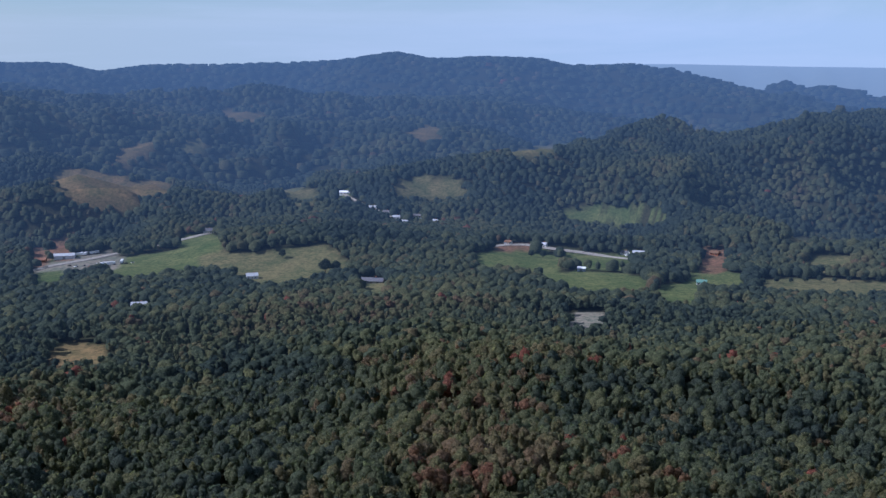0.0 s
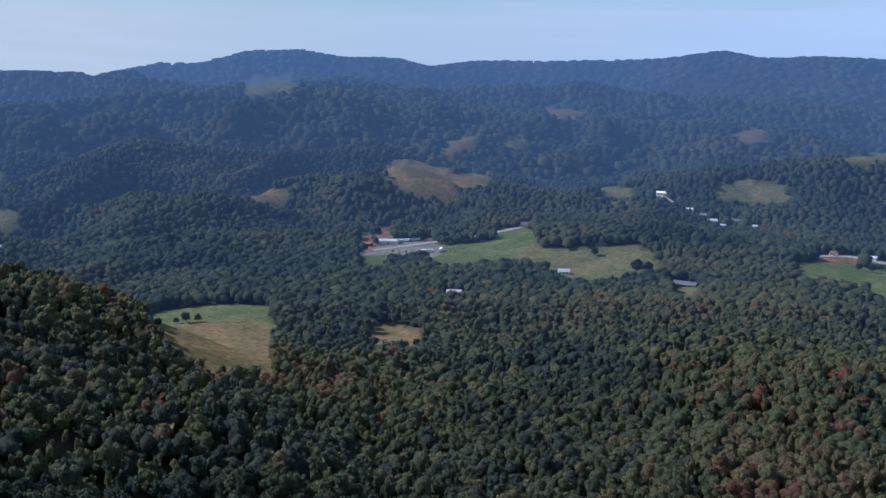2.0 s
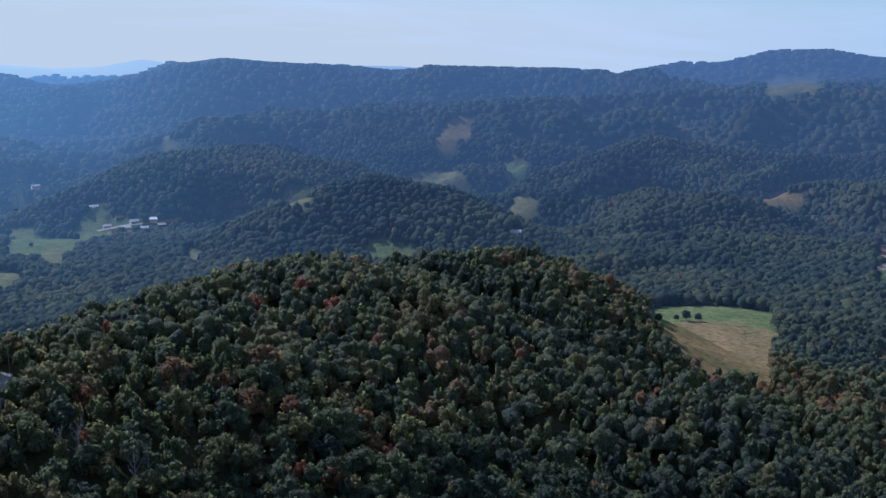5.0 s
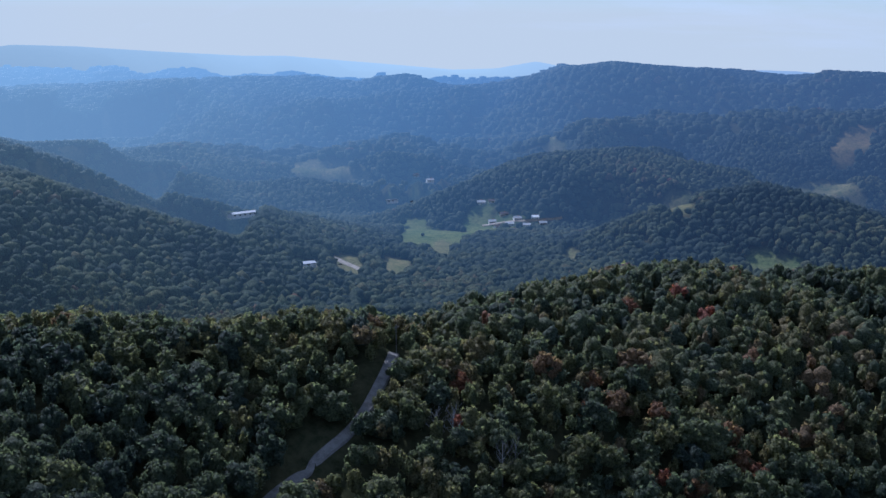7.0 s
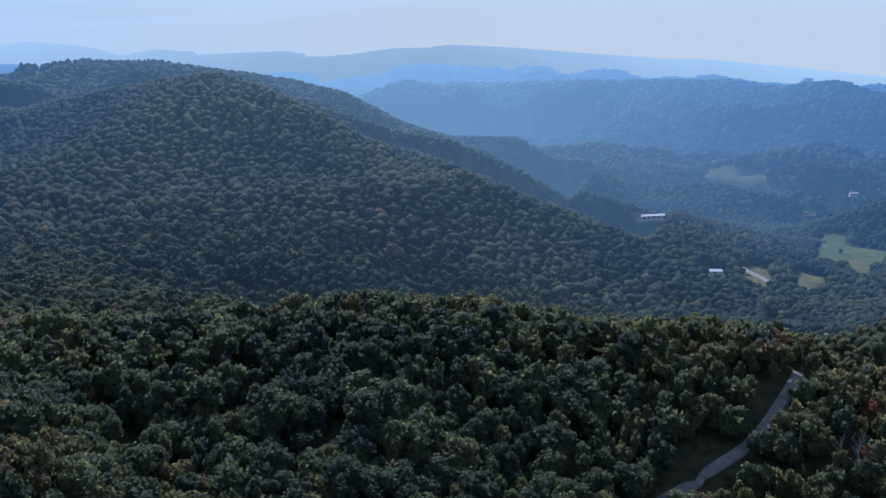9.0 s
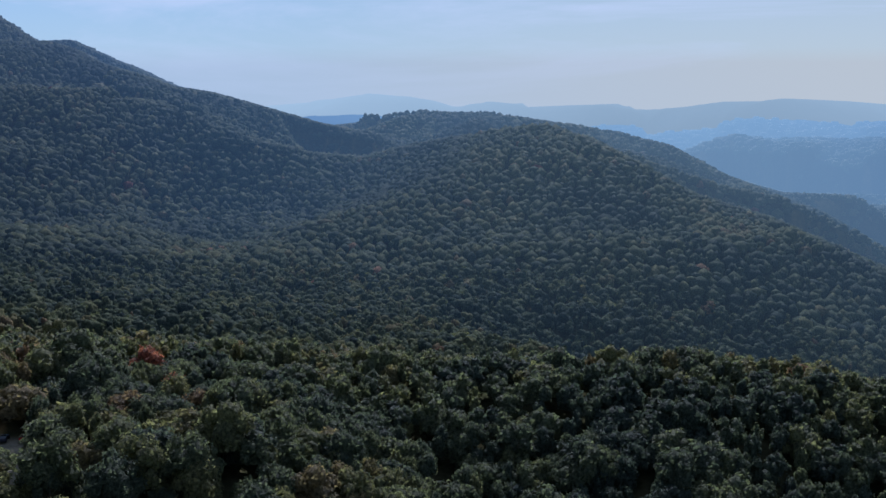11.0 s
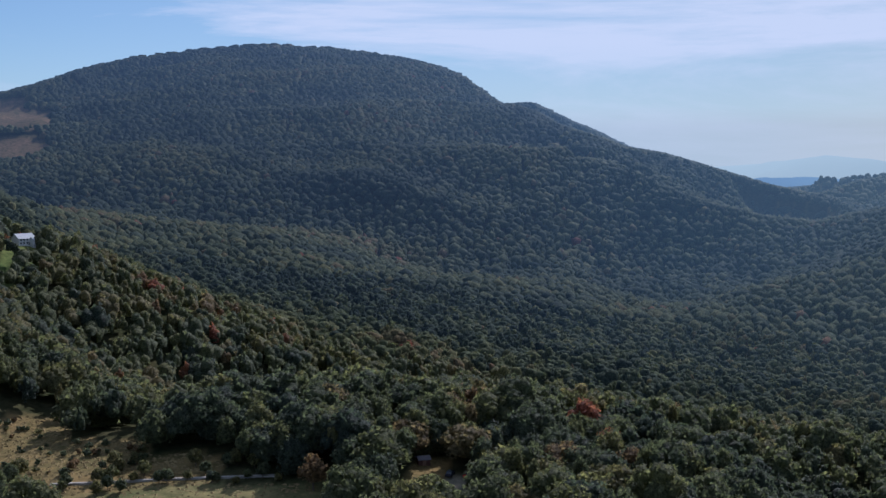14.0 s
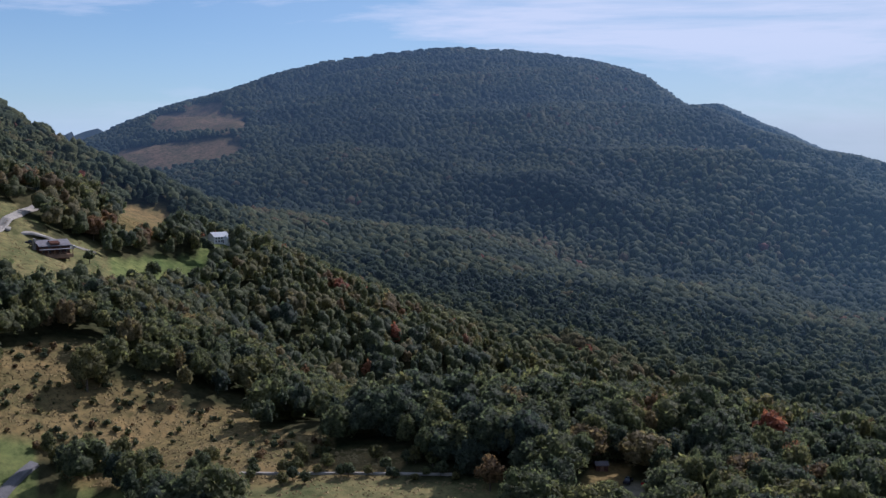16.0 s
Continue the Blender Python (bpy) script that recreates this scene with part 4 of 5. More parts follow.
def grow(p, shapes, wide, tall, sink=1.0, uneven=1.3, vary=0.5):
    size = wide * np.clip(rng.lognormal(-0.05, vary, len(p)), 0.4, 1.65)
    q = p.copy()
    high = tall * rng.uniform(0.8, 1.2, len(p)) * (0.6 + 0.4 * size / wide)
    q[:, 2] += np.maximum(0, CANOPY - high) * rng.uniform(0.7, 1.15, len(p)) - sink + uneven * rng.normal(0, 1, len(p))
    return scatter(shapes, q, size, high, tints(p))


near = planted(7.0, 40, DISTANCE, -26, 160, 0.42)
seen = in_view(near) & (near[:, 2] + 15 > EYE - 0.47 * np.hypot(near[:, 0], near[:, 1]))
close, nearest = np.hypot(near[:, 0], near[:, 1]) < 430, np.hypot(near[:, 0], near[:, 1]) < 335
reach = np.where(seen, np.hypot(near[:, 0], near[:, 1]), 1e9)
single = np.zeros(len(near), bool)
single[np.argsort(reach)[:260]] = True
woods("near_woods", [grow(near[seen & nearest & ~single], nearest_shapes, 9.8, 11.5), grow(near[seen & close & ~nearest & ~single], fine_shapes, 8.9, 10.8), grow(near[seen & ~close & ~single], plain_shapes, 8.9, 10.8)], leaves, "dense broadleaved woods, green with first autumn colours", True)
middle = planted(7.5, DISTANCE, 950, -25, 157, 0.45)
mseen = in_view(middle)
woods("middle_woods", [grow(middle[mseen], mid_shapes, 9.8, 9.8), grow(middle[~mseen], tiny_shapes, 10.5, 9.5)], hazed_leaves, "broadleaved woods on the middle slopes", True)
hidden = grow(near[~seen], tiny_shapes, 10.5, 9.5)
woods("lower_woods", [hidden], leaves, "broadleaved woods in the hollow below", True)
far = planted(8.3, 950, 1600, -23, 154, 0.5)
far = far[in_view(far)]
past = planted(9.5, 1600, 2400, -23, 154, 0.5)
past = past[in_view(past)]
woods("far_woods", [grow(far, far_shapes, 10.2, 10.5, 1.0, 0.8, 0.42), grow(past, tiny_shapes, 11.0, 6.5, 2.0, 0.3, 0.3)], hazed_leaves, "woods on the hills beyond the valley", True)
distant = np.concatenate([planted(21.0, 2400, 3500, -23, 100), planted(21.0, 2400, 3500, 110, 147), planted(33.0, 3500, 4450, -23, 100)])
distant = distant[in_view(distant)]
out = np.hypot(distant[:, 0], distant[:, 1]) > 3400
woods("distant_woods", [grow(distant[~out], skirted_shapes, 22.0, 4.0, 1.0, 0.0, 0.15), grow(distant[out], skirted_shapes, 34.0, 4.0, 1.0, 0.0, 0.1)], hazed_leaves, "woods on the distant ranges, blue from painted haze", True)


# ---- things ----
def part(name, bm, surface, parent, label=""):
    """Links a bmesh as one mesh object under a thing or part."""
    me = bpy.data.meshes.new(name)
    bm.to_mesh(me)
    bm.free()
    me.materials.append(surface)
    ob = new(name, me)
    ob.parent = parent
    return tagged(ob, label)


def block(bm, x0, x1, y0, y1, z0, z1):
    vs = [bm.verts.new((x, y, z)) for x in (x0, x1) for y in (y0, y1) for z in (z0, z1)]
    for f in ((0, 1, 3, 2), (4, 6, 7, 5), (0, 4, 5, 1), (2, 3, 7, 6), (0, 2, 6, 4), (1, 5, 7, 3)):
        bm.faces.new([vs[k] for k in f])
    return bm


def boxes(*sizes):
    bm = bmesh.new()
    for b in sizes:
        block(bm, *b)
    return bm


def gable(bm, x0, x1, y0, y1, z, rise, thick=0.25, hip=0.0):
    """A roof with two slopes, ridge along x, its slabs thick."""
    ym = 0.5 * (y0 + y1)
    low = [(x0, y0, z), (x1, y0, z), (x1, y1, z), (x0, y1, z)]
    ridge = [(x0 + hip, ym, z + rise), (x1 - hip, ym, z + rise)]
    a = [bm.verts.new(p) for p in low + ridge]
    b = [bm.verts.new((p[0], p[1], p[2] - thick)) for p in low + ridge]
    for v in (a, b):
        bm.faces.new((v[0], v[1], v[5], v[4]))
        bm.faces.new((v[2], v[3], v[4], v[5]))
        if hip:
            bm.faces.new((v[1], v[2], v[5]))
            bm.faces.new((v[3], v[0], v[4]))
    for p, q in ((0, 1), (2, 3)) + (((1, 2), (3, 0)) if hip else ((1, 5), (5, 2), (3, 4), (4, 0))):
        bm.faces.new((a[p], a[q], b[q], b[p]))
    return bm


def house_walls(x0, x1, y0, y1, z, rise):
    """Walls with gable ends, down into the ground."""
    bm = block(bmesh.new(), x0, x1, y0, y1, -2.5, z)
    ym = 0.5 * (y0 + y1)
    for x in (x0, x1):
        s = 0.1 if x == x0 else -0.1
        p = [bm.verts.new(c) for c in ((x, y0, z), (x, y1, z), (x, ym, z + rise), (x + s, y0, z), (x + s, y1, z), (x + s, ym, z + rise))]
        for f in ((0, 1, 2), (3, 5, 4), (0, 2, 5, 3), (1, 4, 5, 2)):
            bm.faces.new([p[k] for k in f])
    return bm


WORDS = {"white": "white-painted", "grey": "grey-sided", "brick": "red brick", "rust": "rusty tin", "tin": "pale tin", "slate": "dark shingled", "brown": "brown shingled", "green": "green tin"}


def root(name, x, y, z, turn, label, category, group=""):
    ob = new(name)
    ob.matrix_basis = pose(x, y, z, 0, 0, turn)
    return tagged(ob, label, category, group)


def facing(x, y):
    """The turn about z at which a thing's -y side faces the eye, to suit its view."""
    return math.degrees(math.atan2(y, x)) - 90.0


def level(x, y, span):
    return min(ground(x + dx * span, y + dy * span) for dx in (-0.4, 0, 0.4) for dy in (-0.4, 0, 0.4))


def building(kind, az, el, length, depth, eaves, rise, turn, wall, roof):
    x, y, z = spot(az, el)
    name = {"house": "house", "shed": "shed", "hall": "hall"}[kind]
    ob = root(name, x, y, max(level(x, y, depth), z - 2.0), facing(x, y) + turn * 0.6 - 20, WORDS[wall] + " " + kind + " with " + WORDS[roof] + " roof in the valley", name, "buildings in the valley" if kind == "house" else "")
    hx, hy = length / 2, depth / 2
    body = part("wall", house_walls(-hx, hx, -hy, hy, eaves, rise), PAINT[wall], ob)
    part("roof", gable(bmesh.new(), -hx - 0.5, hx + 0.5, -hy - 0.6, hy + 0.6, eaves, rise + 0.25), PAINT[roof], ob)
    if kind == "house":
        part("door", boxes((-0.5, 0.5, -hy - 0.06, -hy + 0.02, 0.1, 2.2)), PAINT["brown"], ob)
        for wx in (-0.62 * hx, 0.55 * hx):
            part("window", boxes((wx - 0.7, wx + 0.7, -hy - 0.05, -hy + 0.02, 1.0, 2.3)), PAINT["glass"], ob)
        part("chimney", boxes((0.3 * hx - 0.4, 0.3 * hx + 0.4, 0.1, 0.9, eaves, eaves + rise + 1.1)), PAINT["brick"], ob)
    elif kind == "shed":
        part("door", boxes((-1.6, 1.6, -hy - 0.06, -hy + 0.02, 0.0, min(3.6, eaves - 0.4))), PAINT["grey"], ob)
    else:
        for k in range(int(length / 8)):
            wx = -hx + 4 + 8 * k
            part("window", boxes((wx - 1.4, wx + 1.4, -hy - 0.05, -hy + 0.02, 1.6, 3.2)), PAINT["glass"], ob)
    return ob


for row in BUILDINGS:
    building(*row)


def farmhouse():
    x, y, z = FARMHOUSE
    ob = root("farmhouse", x, y, z + 0.4, facing(x, y) + 24, "dark log farmhouse with grey metal roof above a mown lawn", "house")
    wall = part("wall", house_walls(-8, 8, -4.5, 4.5, 4.8, 2.4), PAINT["logs"], ob)
    for k in range(15):
        part("log", boxes((-8.12, 8.12, -4.62, -4.5, 0.1 + 0.3 * k, 0.36 + 0.3 * k)), PAINT["logs"], wall)
    part("roof", gable(bmesh.new(), -8.8, 8.8, -5.4, 5.4, 4.7, 2.8), PAINT["metal_roof"], ob)
    part("porch_roof", boxes((-8.6, 8.6, -8.2, -4.7, 2.9, 3.1)), PAINT["metal_roof"], ob)
    part("deck", boxes((-8.4, 8.4, -8.0, -4.6, -1.5, 0.25)), PAINT["deck"], ob, "weathered board deck")
    for px in (-8.1, -4.9, -1.6, 1.6, 4.9, 8.1):
        part("post", boxes((px - 0.12, px + 0.12, -7.9, -7.66, 0.25, 2.9)), PAINT["deck"], ob)
    part("railing", boxes((-8.2, 8.2, -7.85, -7.75, 1.1, 1.2), (-8.2, 8.2, -7.83, -7.77, 0.55, 0.62)), PAINT["deck"], ob)
    for px in (-6.2, -3.0, 3.0, 6.2):
        for pz in (1.0, 3.6):
            win = part("window", boxes((px - 0.8, px + 0.8, -4.68, -4.55, pz, pz + 1.4)), PAINT["glass"], ob)
            part("frame", boxes((px - 0.92, px + 0.92, -4.70, -4.62, pz - 0.12, pz), (px - 0.92, px + 0.92, -4.70, -4.62, pz + 1.4, pz + 1.52), (px - 0.05, px + 0.05, -4.71, -4.63, pz, pz + 1.4)), PAINT["deck"], win)
    part("door", boxes((-0.6, 0.6, -4.7, -4.55, 0.25, 2.4)), PAINT["brown"], ob)
    part("chimney", boxes((-9.3, -8.1, -0.9, 0.9, -2.0, 8.4)), PAINT["stone"], ob, "fieldstone chimney")
    ob.scale = (0.84, 0.84, 0.84)
    part("dormer", gable(boxes((-2.2, 2.2, -5.0, -1.0, 4.6, 5.9)), -2.6, 2.6, -5.3, -0.7, 5.9, 1.2), PAINT["logs"], ob)


def white_house():
    x, y, z = WHITE_HOUSE
    ob = root("house", x, y, z - 0.6, facing(x, y) + 35, "white gabled house with pale roof among the trees", "house")
    ob.scale = (0.82, 0.82, 0.82)
    part("wall", house_walls(-6, 6, -4, 4, 4.6, 2.8), PAINT["white"], ob)
    part("roof", gable(bmesh.new(), -6.5, 6.5, -4.6, 4.6, 4.5, 3.1), PAINT["tin"], ob)
    part("wing", house_walls(2.2, 8.2, -7.0, -3.9, 3.4, 2.0), PAINT["white"], ob)
    part("wing_roof", gable(bmesh.new(), 1.9, 8.6, -7.5, -3.4, 3.4, 2.2), PAINT["tin"], ob)
    for px in (-4.4, -2.2, 0.2):
        for pz in (0.9, 3.0):
            part("window", boxes((px - 0.5, px + 0.5, -4.06, -3.98, pz, pz + 1.3)), PAINT["glass"], ob)
    part("door", boxes((1.0, 2.0, -4.07, -3.98, 0.0, 2.1)), PAINT["slate"], ob)
    part("chimney", boxes((-2.4, -1.6, 0.2, 1.0, 4.6, 8.6)), PAINT["brick"], ob)


farmhouse()
white_house()


def car(x, y, turn, paint, label, size=1.0):
    ob = root("car", x, y, ground(x, y) + 0.05, turn, label, "car", "parked cars")
    low = bmesh.new()
    block(low, -2.2, 2.2, -0.88, 0.88, 0.35, 0.95)
    bmesh.ops.bevel(low, geom=low.edges[:], offset=0.12, segments=2, affect="EDGES")
    part("body", low, PAINT[paint], ob)
    top = bmesh.new()
    block(top, -1.3, 1.1, -0.78, 0.78, 0.9, 1.5)
    for v in top.verts:
        if v.co.z > 1.2:
            v.co.x *= 0.72
            v.co.y *= 0.88
    part("cabin", top, PAINT["glass"], ob, "dark glazed cabin")
    for wx in (-1.4, 1.4):
        for wy in (-0.82, 0.82):
            bm = bmesh.new()
            bmesh.ops.create_cone(bm, cap_ends=True, segments=14, radius1=0.34, radius2=0.34, depth=0.22, matrix=pose(wx, wy, 0.34, 90))
            part("wheel", bm, PAINT["tyre"], ob)
    return ob


def trailer(x, y, turn, label):
    ob = root("trailer", x, y, ground(x, y), turn, label, "trailer", "trailers at the works")
    part("box", boxes((-6.2, 6.2, -1.25, 1.25, 1.1, 3.9)), PAINT["white"], ob)
    part("bed", boxes((-6.2, 6.2, -1.1, 1.1, 0.85, 1.1)), PAINT["dark"], ob)
    for wx in (-4.9, -3.7, 4.2):
        bm = bmesh.new()
        bmesh.ops.create_cone(bm, cap_ends=True, segments=14, radius1=0.5, radius2=0.5, depth=2.4, matrix=pose(wx, 0, 0.5, 90))
        part("axle", bm, PAINT["tyre"], ob)


for az, el, turn in ((18.3, -10.86, 20), (17.95, -10.84, 70), (17.6, -10.82, 30), (16.9, -11.42, 10), (16.3, -11.36, 80), (17.3, -11.44, 40), (14.1, -10.55, 30)):
    x, y, z = spot(az, el)
    trailer(x, y, facing(x, y) + turn, "white box trailer parked on the gravel of the works")
for k, (az, el, paint) in enumerate(((18.8, -11.35, "dark"), (18.5, -11.4, "white"), (18.1, -11.38, "dark"), (17.8, -11.42, "red"), (16.7, -11.32, "white"), (16.1, -11.42, "dark"), (15.8, -11.38, "white"), (2.6, -9.5, "white"), (1.7, -9.8, "dark"), (67.4, -11.6, "white"), (66.9, -11.65, "dark"), (67.9, -11.5, "white"))):
    x, y, z = spot(az, el)
    car(x, y, facing(x, y) + 37 * k % 90, paint, "small " + {"dark": "dark", "white": "white", "red": "red"}[paint] + " car parked in the valley")
for az, el, paint, turn in ((150.9, -5.0, "dark", 10), (150.6, -5.15, "dark", 60), (149.1, -5.2, "white", 20), (119.8, -16.95, "red", 30), (120.9, -16.8, "dark", 75)):
    x, y, z = spot(az, el)
    car(x, y, facing(x, y) + turn, paint, "small " + paint + " car parked on gravel beside the house" if az > 130 else "small " + paint + " car in the yard among the trees")


def yard_house():
    x, y, z = spot(122.3, -16.35)
    ob = root("shed", x, y, z - 0.3, facing(x, y) + 15, "small dark shed with grey metal roof in the yard among trees", "shed")
    part("wall", house_walls(-1.7, 1.7, -1.3, 1.3, 1.9, 0.6), PAINT["logs"], ob)
    part("roof", gable(bmesh.new(), -1.9, 1.9, -1.5, 1.5, 1.85, 0.75), PAINT["metal_roof"], ob)
    part("door", boxes((-0.5, 0.5, -1.36, -1.28, 0.0, 1.75)), PAINT["brown"], ob)


yard_house()

# ---- ways ----
WAY_LABELS = {"gravel_road": "grey gravel road that climbs through the woods", "farm_track": "pale gravel track across the farm", "driveway": "worn asphalt driveway by the lawn", "valley_road": "pale road along the valley floor"}
for (name, points, width, surface), (line, _) in zip(ROADS, WAYS):
    pts = [Vector(p) for p in line]
    dense = []
    for a, b in zip(pts, pts[1:]):
        n = max(1, int((b - a).length / 4))
        dense += [a.lerp(b, k / n) for k in range(n)]
    dense.append(pts[-1])
    for _ in range(6):
        dense = [dense[0]] + [(a + 2 * b + c) / 4 for a, b, c in zip(dense, dense[1:], dense[2:])] + [dense[-1]]
    vs, fs = [], []
    for k, p in enumerate(dense):
        d = (dense[min(k + 1, len(dense) - 1)] - dense[max(k - 1, 0)])
        side = Vector((-d.y, d.x, 0)).normalized()
        w = width * (0.5 + 0.06 * noise.noise(p * 0.05))
        for q, drop in ((-1.25, -0.7), (-1, 0), (-0.3, 0.06), (0.3, 0.06), (1, 0), (1.25, -0.7)):
            e = p + side * (w * q)
            vs.append((e.x, e.y, ground(p.x, p.y) * 0.5 + ground(e.x, e.y) * 0.5 + 0.25 + 0.0006 * p.length + drop))
        if k:
            fs += [(6 * k - 6 + j, 6 * k - 5 + j, 6 * k + 1 + j, 6 * k + j) for j in range(5)]
    me = bpy.data.meshes.new(name)
    me.from_pydata(vs, [], fs)
    me.materials.append(PAINT[surface])
    tagged(new(name, me), WAY_LABELS[name], "road", kind="structure")

# ---- single trees ----
def mesh_of(name, v, f, surface):
    me = bpy.data.meshes.new(name)
    me.from_pydata([tuple(p) for p in v], [], [tuple(int(i) for i in q) for q in f])
    me.materials.append(surface)
    return me


def limb(a, b, r0, r1, sides=6):
    a, b = np.array(a, float), np.array(b, float)
    d = (b - a) / np.linalg.norm(b - a)
    u = np.cross(d, (0.3, 0.9, 0.1))
    u /= np.linalg.norm(u)
    w = np.cross(d, u)
    ring = [math.cos(k * 6.2832 / sides) * u + math.sin(k * 6.2832 / sides) * w for k in range(sides)]
    v = np.array([a + r0 * q for q in ring] + [b + r1 * q for q in ring])
    f = np.array([t for k in range(sides) for t in ((k, (k + 1) % sides, sides + k), ((k + 1) % sides, sides + (k + 1) % sides, sides + k))])
    return v, f


def trunk_shape():
    pieces = [limb((0, 0, -0.6), (rng.uniform(-0.3, 0.3), rng.uniform(-0.3, 0.3), 5.0), 0.34, 0.22), limb((0, 0, 4.6), (0.2, 0.1, 9.0), 0.22, 0.06)]
    for k in range(4):
        a = k * 1.7 + rng.uniform(-0.4, 0.4)
        h = rng.uniform(3.6, 6.0)
        pieces.append(limb((0, 0, h), (2.6 * math.cos(a), 2.6 * math.sin(a), h + rng.uniform(1.5, 3.0)), 0.13, 0.04, 5))
    return joined(pieces)


TREE_TRUNKS = [mesh_of("trunk", *trunk_shape(), PAINT["bark"]) for k in range(4)]
CROWN_SHAPES = []
for k in range(8):
    v, f = crown_shape(620, 0.034, 12, 0.30)
    CROWN_SHAPES.append((v * (10.0, 10.0, 11.2) + (0, 0, 0.2), f))
CROWNS = {m.name: [mesh_of("crown", v, f, m) for v, f in CROWN_SHAPES] for m in (leaves_near, russet_leaves, orange_leaves, yellow_leaves, dark_leaves, red_leaves, hazed_valley_leaves)}


def tree(x, y, size, surface, label, group="", tall=1.0):
    ob = new("tree")
    ob.location, ob.scale, ob.rotation_euler = (x, y, ground(x, y) - 0.3), (size, size, size * tall), (0, 0, rng.uniform(0, 6.28))
    tagged(ob, label, "tree", group)
    for name, me in (("trunk", TREE_TRUNKS[rng.integers(4)]), ("crown", CROWNS[surface.name][rng.integers(8)])):
        child = new(name, me)
        child.parent = ob
    return ob


for x, y, z in near[single]:
    tree(x, y, float(np.clip(rng.lognormal(0.02, 0.28), 0.55, 1.5)), leaves_near, "broadleaved tree with a dense green crown in the woods", "trees of the near woods")
# trees that stand out by their colour or stand alone
for az, el, size, surface, label in (
        (128.0, -17.5, 0.85, russet_leaves, "russet tree alone at the edge of the grass"), (148.0, -5.0, 1.15, orange_leaves, "large tree with rusty orange leaves beside the house"), (145.6, -5.0, 0.9, orange_leaves, "orange-leaved tree above the lawn"),
        (144.3, -5.0, 0.7, red_leaves, "small red-leaved tree above the lawn"), (142.9, -5.2, 0.75, red_leaves, "round red-leaved tree near the white house"), (146.9, -5.4, 0.8, dark_leaves, "dark green tree at the top of the lawn"), (145.2, -6.9, 0.8, dark_leaves, "dark green tree at the foot of the lawn"),
        (146.2, -6.9, 0.55, dark_leaves, "dark bushy tree at the foot of the lawn"), (148.2, -6.0, 0.5, dark_leaves, "small dark conical tree by the lawn"), (148.4, -12.3, 1.35, yellow_leaves, "broad yellow-green tree alone in the rough pasture"), (147.7, -12.0, 0.5, yellow_leaves, "small yellow-green tree in the rough pasture"),
        (30.9, -14.75, 0.5, dark_leaves, "small dark tree alone in the valley field"), (30.0, -14.6, 0.5, dark_leaves, "small dark tree in the valley field"), (29.5, -14.6, 0.9, dark_leaves, "tall dark tree in the valley field"), (28.9, -14.6, 0.7, dark_leaves, "round dark tree in the valley field"),
        (8.3, -11.5, 0.95, dark_leaves, "dark tree alone in the hayfield"), (6.15, -12.35, 1.5, dark_leaves, "tall dark tree clump at the field's edge"), (5.6, -12.3, 1.2, dark_leaves, "tall dark tree at the field's edge"), (-6.9, -9.25, 0.9, dark_leaves, "dark tree alone in the far meadow"),
        (-4.6, -11.6, 0.8, dark_leaves, "dark round tree in the pasture"), (-5.2, -11.65, 0.9, dark_leaves, "dark round tree in the pasture"), (62.6, -10.3, 0.6, dark_leaves, "small dark tree in the green field"), (63.6, -9.75, 1.2, dark_leaves, "dark tree at the corner of the green field"),
        (129.3, -14.8, 0.9, yellow_leaves, "yellow-green tree at the wood's edge"), (118.3, -13.8, 1.15, orange_leaves, "tree with orange crown on the ridge"), (115.7, -13.8, 1.2, yellow_leaves, "tree with yellowing crown on the ridge"), (110.4, -14.4, 1.1, orange_leaves, "tree with rusty orange crown on the ridge"), (112.6, -16.0, 1.0, red_leaves, "tree with dark red crown in the woods"), (111.8, -17.3, 1.1, russet_leaves, "tree with russet crown in the woods"),
        (17.6, -17.3, 1.1, red_leaves, "red-leaved tree among green ones"), (18.4, -17.2, 1.0, orange_leaves, "orange-leaved tree among green ones"), (20.8, -21.9, 0.9, red_leaves, "small red-leaved tree among green ones"), (0.9, -20.2, 1.2, russet_leaves, "russet tree among green ones"), (-5.2, -18.7, 1.2, russet_leaves, "broad russet tree among green ones"),
        (25.6, -18.4, 1.0, orange_leaves, "orange tree at the foot of the knoll"), (60.6, -18.8, 1.0, red_leaves, "red tree beside the gravel road"), (48.0, -23.5, 1.1, orange_leaves, "bright orange tree in the hollow"), (45.9, -22.0, 1.0, orange_leaves, "orange tree in the hollow"), (73.1, -15.2, 1.1, orange_leaves, "rusty orange tree on the crest"), (78.1, -14.5, 1.1, orange_leaves, "orange tree on the crest"), (86.4, -14.0, 1.15, yellow_leaves, "yellowing tree on the crest"), (97.4, -14.7, 1.2, yellow_leaves, "yellow-green tree on the crest"),
        (51.9, -14.7, 1.1, red_leaves, "small red tree on the wooded ridge"), (61.1, -17.6, 0.8, russet_leaves, "russet tree in the hollow")):
    x, y, z = spot(az, el)
    tree(x, y, size, hazed_valley_leaves if math.hypot(x, y) > DISTANCE else surface, label)
for k in range(10):
    x, y, z = spot(-15.6 - 0.68 * k, -12.62 + 0.055 * k)
    tree(x, y, 0.55 + 0.08 * (k * 7 % 3), hazed_valley_leaves, "small round tree in a row along the field", "row of field trees")
for k in range(26):
    az = 151 - 22 * rng.random()
    x, y, z = spot(az, -16.25 + rng.uniform(-0.35, 0.5) + (0.5 if az > 146 else 0))
    tree(x, y, rng.uniform(0.5, 0.9) if az > 139 else rng.uniform(0.3, 0.48), (leaves_near, yellow_leaves, yellow_leaves, leaves_near)[k % 4], "low bushy tree between the pasture and the grass", "bushy trees by the pasture")


